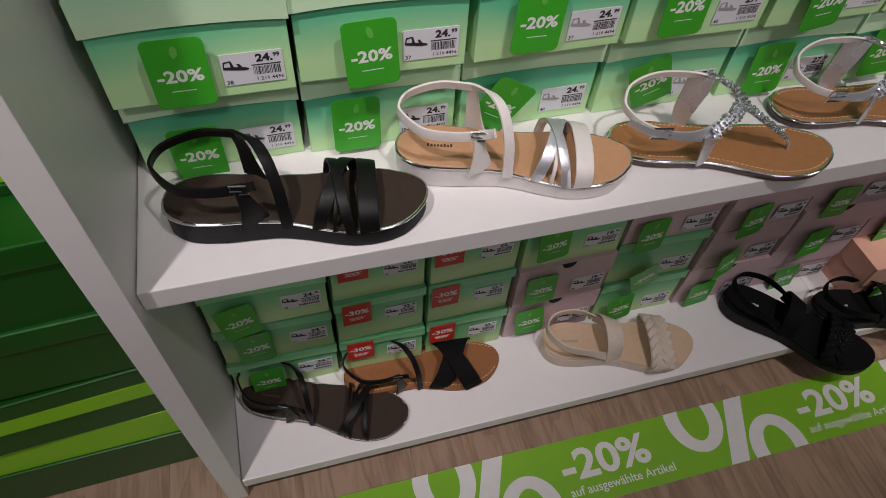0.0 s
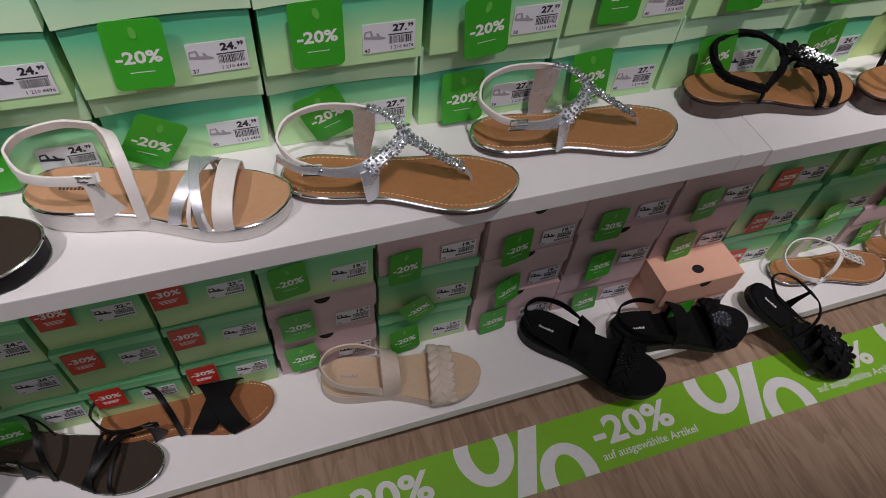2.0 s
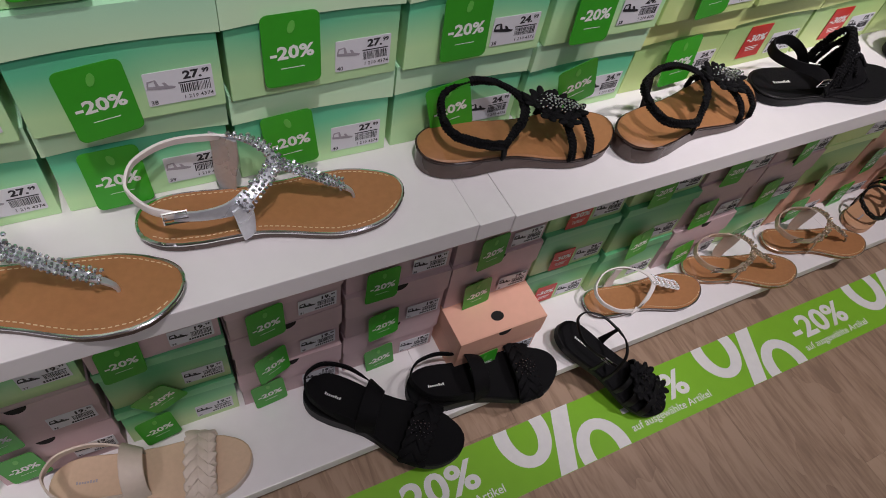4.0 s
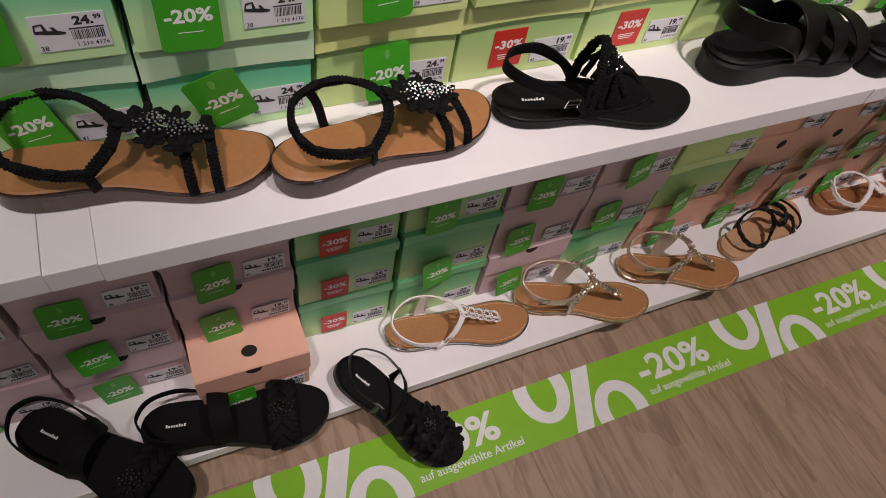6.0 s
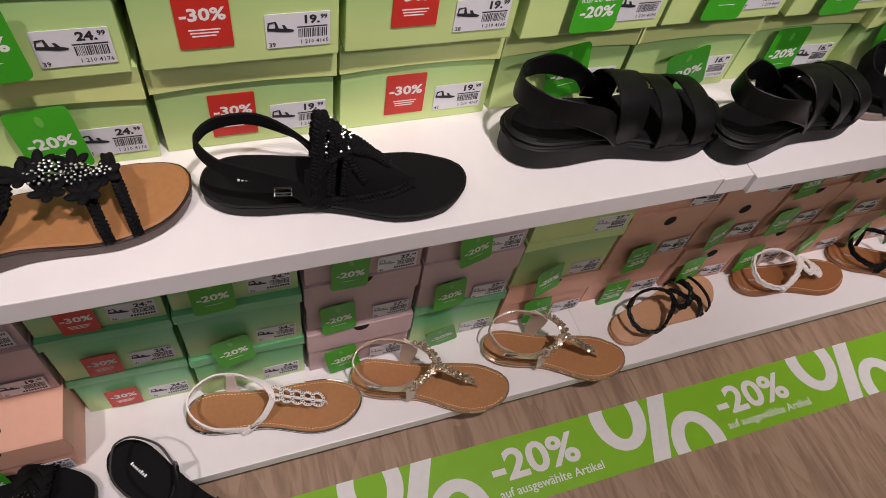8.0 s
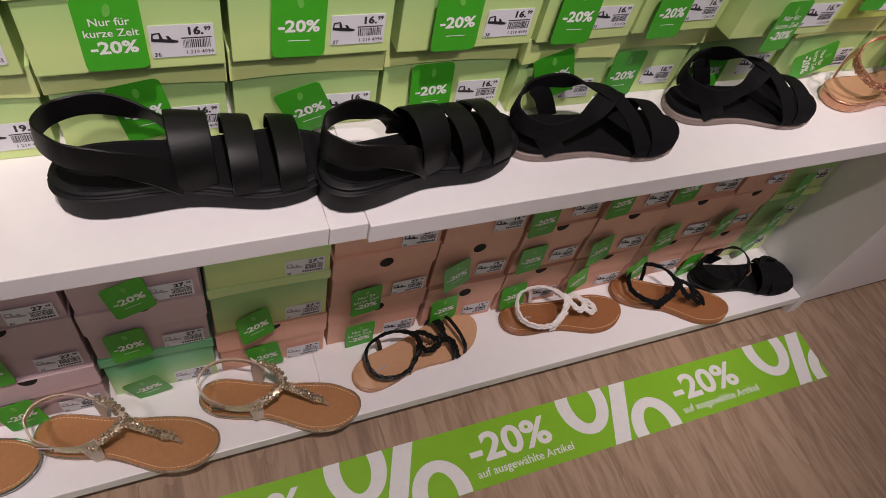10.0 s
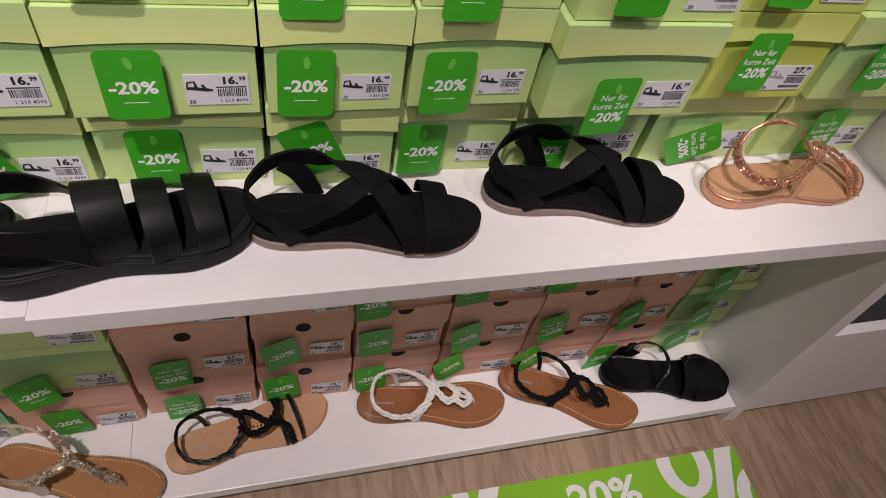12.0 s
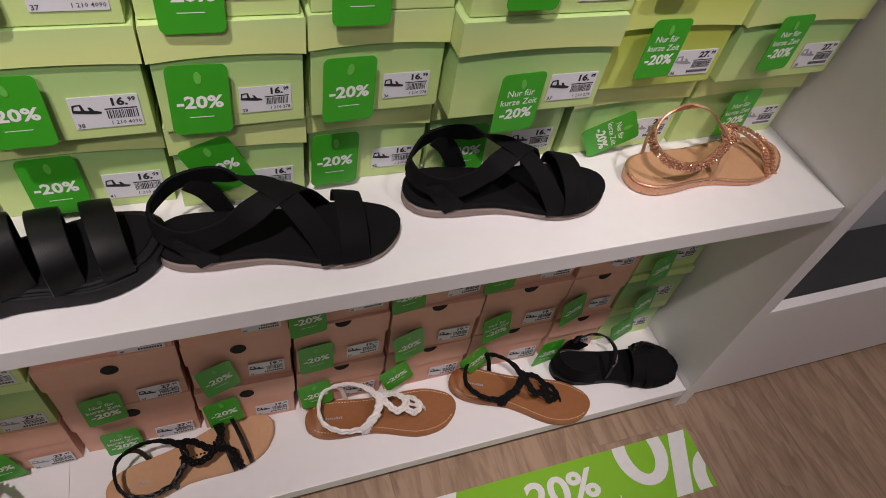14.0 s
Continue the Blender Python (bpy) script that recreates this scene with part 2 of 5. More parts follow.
CRYSTAL = material("silver_crystal", (0.70, 0.72, 0.76, 1), 0.14, 0.9, vary=0.4, scale=140)
DARK_CRYSTAL = material("dark_crystal", (0.40, 0.40, 0.42, 1), 0.10, 1.0, vary=0.3, scale=120)
JET = material("jet_bead", (0.02, 0.02, 0.022, 1), 0.08, 0.2, vary=0.3)
ROSE = material("rose_gold_leather", (0.58, 0.31, 0.19, 1), 0.27, 0.6, vary=0.15, scale=80)
CLEAR = material("clear_plastic_strap", (0.80, 0.66, 0.52, 1), 0.2, vary=0.03, transmission=0.55)
THREAD = material("pale_thread", (0.72, 0.58, 0.36, 1), 0.7)


# ---------- mesh helpers ----------
def mesh_of(bm, mat, smooth=False, name="mesh"):
    me = bpy.data.meshes.new(name)
    bm.normal_update()
    bm.to_mesh(me)
    bm.free()
    me.materials.append(mat)
    if smooth:
        me.shade_smooth()
        me.set_sharp_from_angle(angle=radians(38))
    return me


def put(name, me, parent=None, label="", m=None):
    ob = new(name, me)
    if parent is not None:
        ob.parent = parent
    if m is not None:
        ob.matrix_basis = m
    if label:
        tagged(ob, label)
    return ob


def part(name, bm, mat, parent, label="", smooth=False):
    return put(name, mesh_of(bm, mat, smooth, name), parent, label)


def empty(name, m, label, category, group="", kind=""):
    ob = new(name)
    ob.empty_display_size = 0.02
    ob.matrix_basis = m
    return tagged(ob, label, category, group, kind)


def block(bm, x0, x1, y0, y1, z0, z1, bevel=0.0):
    r = bmesh.ops.create_cube(bm, size=1, matrix=Matrix.LocRotScale(((x0 + x1) / 2, (y0 + y1) / 2, (z0 + z1) / 2), None, (x1 - x0, y1 - y0, z1 - z0)))
    if bevel:
        edges = list({e for v in r["verts"] for e in v.link_edges})
        bmesh.ops.bevel(bm, geom=edges, offset=bevel, segments=2, affect="EDGES", profile=0.6)
    return bm


def blocks(*rows, bevel=0.0):
    bm = bmesh.new()
    for r in rows:
        block(bm, *r, bevel=bevel)
    return bm


def polygon(bm, pts, y=0.0, depth=0.0006):
    """A flat card in the x-z plane facing -y, with thickness."""
    front = [bm.verts.new((x, y - depth, z)) for x, z in pts]
    back = [bm.verts.new((x, y, z)) for x, z in pts]
    k = len(pts)
    bm.faces.new(front)
    bm.faces.new(back[::-1])
    for i in range(k):
        bm.faces.new((front[i], back[i], back[(i + 1) % k], front[(i + 1) % k]))
    return bm


def rounded(w, h, r, n=4):
    pts = []
    for cx, cz, a0 in ((w / 2 - r, h / 2 - r, 0), (-w / 2 + r, h / 2 - r, 90), (-w / 2 + r, -h / 2 + r, 180), (w / 2 - r, -h / 2 + r, 270)):
        for i in range(n + 1):
            a = radians(a0 + 90 * i / n)
            pts.append((cx + r * math.cos(a), cz + r * math.sin(a)))
    return pts


def text_bm(text, size, bold=0.0, align="CENTER", res=2):
    """Letters in the x-y plane, as a bmesh."""
    cu = bpy.data.curves.new("lettering", "FONT")
    cu.body, cu.size, cu.align_x, cu.offset, cu.resolution_u, cu.extrude = text, size, align, bold * size, res, 0.00004
    ob = bpy.data.objects.new("lettering", cu)
    scene.collection.objects.link(ob)
    dg = bpy.context.evaluated_depsgraph_get()
    dg.update()
    me = bpy.data.meshes.new_from_object(ob.evaluated_get(dg))
    bpy.data.objects.remove(ob)
    bm = bmesh.new()
    bm.from_mesh(me)
    bpy.data.meshes.remove(me)
    return bm


def join_bm(target, other, m):
    me = bpy.data.meshes.new("join")
    other.to_mesh(me)
    other.free()
    me.transform(m)
    target.from_mesh(me)
    bpy.data.meshes.remove(me)
    return target


UPRIGHT = pose(0, 0, 0, 90)  # x-y lettering stood up to face -y

# ---------- the room ----------
def room():
    floor = tagged(put("floor", mesh_of(blocks((-2.6, 6.1, -3.4, 0.7, -0.06, -0.003)), SUBFLOOR, name="floor")), "brown oak-look vinyl plank shop floor", "floor", kind="structure")
    tagged(put("wall_back", mesh_of(blocks((-2.6, 6.1, 0.56, 0.7, 0, 2.9)), WALL)), "plain painted wall behind the shelving", "wall", kind="structure")
    tagged(put("wall_front", mesh_of(blocks((-2.6, 6.1, -3.4, -3.3, 0, 2.9)), WALL)), "plain painted shop wall", "wall", kind="structure")
    tagged(put("wall_west", mesh_of(blocks((-2.6, -2.5, -3.3, 0.56, 0, 2.9)), WALL)), "plain painted shop wall", "wall", kind="structure")
    tagged(put("wall_east", mesh_of(blocks((6, 6.1, -3.3, 0.56, 0, 2.9)), WALL)), "plain painted shop wall", "wall", kind="structure")
    tagged(put("ceiling", mesh_of(blocks((-2.6, 6.1, -3.4, 0.7, 2.9, 3.0)), CEILING)), "plain white shop ceiling", "ceiling", kind="structure")
    return floor


floor = room()


# ---------- shelving ----------
Z_UP, Z_LOW = 0.535, 0.060
X_END = 3.022


def shelving():
    unit = empty("shelf_unit", pose(0, 0, 0), "long white melamine wall shelf unit with two display boards", "shelf")
    for x0, x1, y0 in ((0.001, 1.0215, 0.0), (1.0638, 2.0015, -0.003), (2.0418, X_END - 0.001, -0.009)):
        part("upper_shelf", blocks((x0, x1, y0, 0.45, Z_UP - 0.027, Z_UP), bevel=0.0012), WHITE, unit)
    for x0, x1 in ((1.0218, 1.0636), (2.0018, 2.0416)):
        part("shelf_filler", blocks((x0, x1, -0.001 if x0 < 1.5 else -0.004, 0.448, Z_UP - 0.026, Z_UP - 0.0006), bevel=0.001), WHITE, unit)
    for x0, x1 in ((0.001, 1.042), (1.0422, 2.022), (2.0222, X_END - 0.001)):
        part("lower_shelf", blocks((x0, x1, -0.015, 0.45, Z_LOW - 0.024, Z_LOW), bevel=0.0012), WHITE, unit)
    part("plinth", blocks((0.02, X_END - 0.03, 0.03, 0.44, 0.0, Z_LOW - 0.0245)), PLINTH, unit, "dark recessed plinth under the lowest board")
    part("side_panel", blocks((-0.028, 0.0, -0.018, 0.47, 0.0, 2.0), bevel=0.001), WHITE, unit)
    part("side_panel", blocks((X_END, X_END + 0.026, -0.018, 0.47, 0.0, 2.0), bevel=0.001), WHITE, unit)
    part("back_panel", blocks((0.001, X_END - 0.001, 0.452, 0.47, 0.001, 2.0)), WHITE, unit)
    return unit


shelving()


def cabinet():
    c = empty("wall_cabinet", pose(X_END + 0.028, 0, 0), "white cabinet with a drawer front and dark open niche", "cabinet")
    part("drawer_front", blocks((0.002, 1.3, -0.012, 0.008, 0.022, 0.284), bevel=0.0015), WHITE, c)
    part("body", blocks((0.002, 1.3, 0.009, 0.46, 0.03, 0.262)), WHITE, c)
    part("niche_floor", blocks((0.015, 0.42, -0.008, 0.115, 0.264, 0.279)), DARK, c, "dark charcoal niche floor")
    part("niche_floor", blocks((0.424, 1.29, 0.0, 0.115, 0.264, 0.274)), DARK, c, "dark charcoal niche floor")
    part("sill", blocks((0.002, 1.3, -0.012, -0.0085, 0.2845, 0.290)), WHITE, c)
    part("jamb", blocks((0.002, 0.014, -0.012, 0.455, 0.2905, 1.9), bevel=0.001), WHITE, c)
    part("niche_back", blocks((0.015, 1.3, 0.116, 0.13, 0.2635, 1.9)), GREY, c, "grey niche back panel")
    part("foot", blocks((0.002, 1.3, 0.03, 0.44, 0.0, 0.0295)), PLINTH, c)
    return c


cabinet()


def carton(z, h, x=-0.206, y=0.055, yaw=3.0, liner=0.0, gape=0.0):
    """A glossy carton with a lid; liner: bright inner card that stands above the body; gape: degrees by which the lid is lifted."""
    c = empty("shoe_carton", pose(x, y, z, 0, 0, yaw), "deep green glossy card shoe carton" + (" with bright lime liner showing" if liner or gape else ""), "shoe box", "stacked green cartons")
    top = h - liner
    part("carton_body", blocks((-0.152, 0.152, 0.002, 0.30, 0, top - 0.012), bevel=0.002), DEEP_GREEN, c)
    if liner:
        part("liner", blocks((-0.148, 0.148, 0.006, 0.296, top - 0.0115, h - 0.001), bevel=0.001), LIME_CARD, c, "bright lime card liner")
    else:
        lid = part("lid", blocks((-0.155, 0.155, -0.003, 0.304, -0.034, 0.0), bevel=0.003), DEEP_GREEN, c)
        lid.matrix_basis = pose(0.155, 0, h, 0, gape, 0) @ pose(-0.155, 0, 0)
        if gape:
            slip = part("liner", blocks((-0.150, 0.150, -0.0065, 0.29, -0.0325, -0.0005)), LIME_CARD, c, "bright lime card liner")
            slip.matrix_basis = pose(0.150, 0.004, h - 0.036, 0, gape * 0.45, 0) @ pose(-0.150, 0, 0)
    return c


def neighbour_stack():
    """Deep green cartons piled in the bay beside the unit."""
    # made-up dark panels give the deep shade behind the cartons
    tagged(put("side_bay_shade_panel", mesh_of(blocks((-0.9, -0.03, 0.39, 0.42, 0.0, 2.0), (-0.93, -0.901, -0.01, 0.42, 0.0, 2.0)), DARK, name="side_bay_shade_panel")), "added dark panels standing in for shade behind the green cartons", "shelf")
    carton(0.0005, 0.172, yaw=2, liner=0.058)
    carton(0.173, 0.130, yaw=4, gape=-2.2)
    carton(0.3045, 0.127, x=-0.202)
    carton(0.432, 0.124, x=-0.202, yaw=4)
    carton(0.5565, 0.085, x=-0.200, y=0.120, yaw=2, liner=0.060)
    carton(0.642, 0.125, x=-0.290, y=0.080, yaw=6)


neighbour_stack()

# ---------- shoe boxes ----------
H_BOX, D_BOX = 0.1085, 0.30
TAG = {}
WIDE = Matrix.Diagonal((1.14, 1, 1, 1))


def tag_meshes():
    bm = polygon(bmesh.new(), rounded(0.049, 0.067, 0.006))
    TAG["card"] = mesh_of(bm, TAG_GREEN, name="tag_card")
    bm = join_bm(bmesh.new(), text_bm("-20%", 0.0164, 0.032), pose(0, -0.0008, -0.007) @ WIDE @ UPRIGHT)
    block(bm, -0.010, 0.010, -0.0008, -0.0005, -0.0165, -0.0160)
    TAG["print"] = mesh_of(bm, TAG_INK, name="tag_print")
    bm = join_bm(bmesh.new(), text_bm("-20%", 0.0158, 0.032), pose(0, -0.0008, -0.017) @ WIDE @ UPRIGHT)
    join_bm(bm, text_bm("Nur für", 0.0098, 0.006), pose(0, -0.0008, 0.0085) @ UPRIGHT)
    join_bm(bm, text_bm("kurze Zeit", 0.0098, 0.006), pose(0, -0.0008, -0.0015) @ UPRIGHT)
    TAG["short_print"] = mesh_of(bm, TAG_INK, name="tag_print")
    leaf = [(0.0042 * math.sin(a) * (1 if a < math.pi else 0.8), 0.0072 * math.cos(a)) for k, a in enumerate([i * math.pi / 5 for i in range(10)])]
    TAG["leaf"] = mesh_of(polygon(bmesh.new(), leaf, -0.0008, 0.0004), material("tag_leaf_print", srgb(104, 186, 76), 0.4), name="leaf_mark")
    TAG["red"] = mesh_of(polygon(bmesh.new(), rounded(0.041, 0.050, 0.0008, 1)), TAG_RED, name="red_card")
    bm = join_bm(bmesh.new(), text_bm("-30%", 0.0150, 0.030), pose(0, -0.0008, 0.0005) @ WIDE @ UPRIGHT)
    for k in range(3):
        block(bm, -0.012 + 0.001 * k, 0.012 - 0.002 * k, -0.0008, -0.0005, -0.0085 - 0.0028 * k, -0.0075 - 0.0028 * k)
    TAG["red_print"] = mesh_of(bm, TAG_INK, name="sticker_print")


tag_meshes()


@functools.lru_cache(None)
def label_meshes(price, size, pale, code):
    """Paper label: shoe picture, price, bar code, size."""
    paper = mesh_of(polygon(bmesh.new(), rounded(0.056, 0.034, 0.0008, 1), 0, 0.0005), PAPER, name="label_paper")
    rnd = random.Random(hash((price, int(size))) % 1000)
    bm = bmesh.new()
    whole, cents = price.split(".")
    join_bm(bm, text_bm(whole + ".", 0.0110, 0.042, "RIGHT"), pose(0.0190, -0.0007, 0.0065) @ WIDE @ UPRIGHT)
    join_bm(bm, text_bm(cents, 0.0060, 0.036, "LEFT"), pose(0.0195, -0.0007, 0.0102) @ UPRIGHT)
    join_bm(bm, text_bm(size, 0.0062, 0.012, "LEFT"), pose(-0.0262, -0.0007, -0.0155) @ UPRIGHT)
    x = 0.0
    while x < 0.0245:
        w = rnd.choice((0.0004, 0.0007, 0.0011))
        block(bm, x, x + w, -0.0007, -0.0004, -0.0078, 0.0012)
        x += w + rnd.choice((0.0005, 0.0008))
    block(bm, -0.001, 0.0255, -0.0007, -0.0004, 0.0022, 0.0034)
    if code:
        join_bm(bm, text_bm(code, 0.0056, 0.008, "RIGHT", 1), pose(0.0265, -0.0007, -0.0142) @ UPRIGHT)
    else:
        for k in range(9):
            block(bm, -0.004 + 0.0033 * k, -0.0016 + 0.0033 * k, -0.0007, -0.0004, -0.0142, -0.0104)
    ink = mesh_of(bm, INK, name="label_print")
    bm = bmesh.new()
    sole_line = [(-0.0265, 0.0012), (-0.020, 0.0002), (-0.010, -0.0012), (-0.0045, -0.0012), (-0.0035, 0.0004), (-0.0075, 0.0018), (-0.016, 0.0030), (-0.0265, 0.0038)]
    polygon(bm, sole_line, -0.0006, 0.0004)
    for pts in ([(-0.0265, 0.0036), (-0.0252, 0.0036), (-0.0245, 0.0078), (-0.0200, 0.0090), (-0.0196, 0.0100), (-0.0255, 0.0092)], [(-0.0195, 0.0034), (-0.0165, 0.0030), (-0.0185, 0.0098), (-0.0200, 0.0098)], [(-0.0125, 0.0026), (-0.0090, 0.0020), (-0.0115, 0.0060), (-0.0140, 0.0062)]):
        polygon(bm, pts, -0.0007, 0.0004)
    icon = mesh_of(bm, PALE_INK if pale else INK, name="shoe_picture")
    return paper, ink, icon


@functools.lru_cache(None)
def card_box_meshes(style, w100, h1000, rim=0.0345):
    """A card box with a separate overlapping lid."""
    w, h = w100 / 1000, h1000 / 1000
    body, lid = CARD[style]
    bm = blocks((-w / 2 + 0.003, w / 2 - 0.003, 0.0042, D_BOX, 0, h - 0.004), bevel=0.0012)
    b = mesh_of(bm, body, name="box_body")
    bm = bmesh.new()
    low_edge = [(w * (i / 8 - 0.5) * 0.99, h - rim + 0.0035 * (1 - (i / 4 - 1) ** 2)) for i in range(9)]
    polygon(bm, low_edge + [(w * 0.495, h - 0.0018), (w * 0.487, h - 0.0006), (-w * 0.487, h - 0.0006), (-w * 0.495, h - 0.0018)], D_BOX + 0.002, D_BOX + 0.002)
    return b, mesh_of(bm, lid, name="box_lid")


@functools.lru_cache(None)
def kraft_box_meshes(w100, h1000, card):
    """A one-piece card box with a tuck flap and a round finger hole, its dark inside painted as a flat disc."""
    w, h = w100 / 1000, h1000 / 1000
    body = mesh_of(blocks((-w / 2 + 0.003, w / 2 - 0.003, 0.003, D_BOX, 0, h - 0.003), bevel=0.001), card, name="box_body")
    bm = bmesh.new()
    fh = 0.052
    pts = [(-w / 2 + 0.001, h - 0.0005), (-w / 2 + 0.001, h - fh + 0.006), (-w / 2 + 0.006, h - fh), (w / 2 - 0.006, h - fh), (w / 2 - 0.001, h - fh + 0.006), (w / 2 - 0.001, h - 0.0005)]
    polygon(bm, pts, 0.0026, 0.0026)
    flap = mesh_of(bm, card, name="box_flap")
    extra = [mesh_of(blocks((-w / 2 + 0.001, w / 2 - 0.001, 0.0028, D_BOX, h - 0.0028, h - 0.0004)), card, name="top_panel")]
    for s in (-1, 1):
        x = s * (w / 2 - 0.001)
        extra.append(mesh_of(blocks((min(x, x - s * 0.0016), max(x, x - s * 0.0016), 0.004, D_BOX - 0.02, h - 0.045, h - 0.003)), card, name="side_flap"))
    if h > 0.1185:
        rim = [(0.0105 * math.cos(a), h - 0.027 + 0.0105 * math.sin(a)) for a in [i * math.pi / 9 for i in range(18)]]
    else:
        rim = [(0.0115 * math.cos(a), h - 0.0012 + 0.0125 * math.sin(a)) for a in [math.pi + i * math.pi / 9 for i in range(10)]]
    # no opening is cut: the disc's colour is the darkness within the hole
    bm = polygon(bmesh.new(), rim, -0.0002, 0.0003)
    return body, flap, mesh_of(bm, HOLE_SHADE, name="finger_hole"), extra


RND = random.Random(5)
WORDS = {"mint": "mint green", "lime": "pale lime green", "olive": "olive green", "green": "soft green", "kraft": "salmon kraft", "mauve": "cool-light-tinted kraft"}


def hang_tag(box, kind, m):
    t = put("discount_tag", TAG["card"], box, "green card discount tag", m)
    put("tag_print", TAG["print"] if kind == "g" else TAG["short_print"], t)
    put("leaf_mark", TAG["leaf"], t, "", pose(0, 0, 0.0215, 0, RND.uniform(-20, 20), 0) @ Matrix.Diagonal((0.8, 1, 0.8, 1)))


def shoe_box(x, y, z, w, h, style, price, size, tag, yaw=0.0, pale=False, tier="upper", code="", label_z=0.028):
    """One box; tag is (kind, x and z of its middle, turn, yaw, lean) in the room's axes, or None."""
    kraft = style in ("kraft", "mauve")
    kind = "card shoe box with finger hole" if kraft else "lidded card shoe box"
    extra = {"g": " and green discount tag", "n": " and short-offer green tag", "r": " and red sticker", "": ""}[tag[0] if tag else ""]
    b = empty("shoe_box", pose(x, y, z, 0, 0, yaw), f"{WORDS[style]} {kind}{extra}", "shoe box", f"{tier} row of shoe boxes")
    if kraft:
        body, flap, hole, more = kraft_box_meshes(round(w * 1000), round(h * 1000), KRAFT_COOL_LIGHT if style == "mauve" else KRAFT)
        put("box_body", body, b)
        f = put("flap", flap, b)
        put("finger_hole", hole, f, "flat dark disc painted as the shaded finger hole")
        put("top_panel", more[0], b)
        for side in more[1:]:
            put("side_flap", side, b)
    else:
        body, lid = card_box_meshes(style, round(w * 1000), round(h * 1000), 0.0345 if tier == "upper" else 0.020)
        put("box_body", body, b)
        put("lid", lid, b)
    front = 0.0 if kraft else 0.0039
    if price:
        paper, ink, icon = label_meshes(price, size, pale, code)
        lab = put("price_label", paper, b, "white paper price label", pose(w / 2 - 0.037, front - 0.0004, label_z) @ Matrix.Scale(min(1.0, w / 0.15) * 0.94, 4))
        tagged(put("label_print", ink, lab), kind="stuff")
        put("shoe_picture", icon, lab)
    if tag and tag[0] == "r":
        t = put("discount_sticker", TAG["red"], b, "red paper discount sticker", pose(tag[1] - x, (front if tier == "upper" else 0.0) - 0.0004, tag[2] - z))
        put("sticker_print", TAG["red_print"], t)
    elif tag:
        turn, swing, lean = (tuple(tag[3:]) + (0.0, 0.0, 0.0))[:3]
        swing *= 0.45
        out = 0.0065 + 0.021 * abs(math.sin(radians(swing))) + 0.026 * abs(math.sin(radians(lean)))
        hang_tag(b, tag[0], pose(tag[1] - x, -out, tag[2] - z, lean + RND.uniform(-4, -1), turn, swing))
    return b


def upper_stack(x0, x1, style, price, code, sizes, *tags, pale=False, lowest=None, push=0.0, y0=0.136):
    """Three lidded boxes piled on the upper board, from the lowest up."""
    w, z = x1 - x0 - 0.001, Z_UP + 0.0005
    for k, size in enumerate(sizes.split()):
        back = y0 - 0.117 if k == 0 else 0.0
        tag = tags[k] if k < len(tags) else ("g" if style != "olive" else "n", (x0 + x1) / 2 - 0.028, z + 0.046, RND.uniform(-3, 3))
        tag = (tag[0], tag[1] + back * 0.3, tag[2] - back * 0.9) + tuple(tag[3:])
        shoe_box((x0 + x1) / 2 + RND.uniform(-0.0015, 0.0015) * k, 0.1165 + RND.uniform(-0.003, 0.003) + (back if k == 0 else -push), z, w, H_BOX, lowest if lowest and k == 0 else style, price, size, tag, RND.uniform(-1.0, 1.0), pale, "upper", "1 210 " + code if code else "")
        z += H_BOX


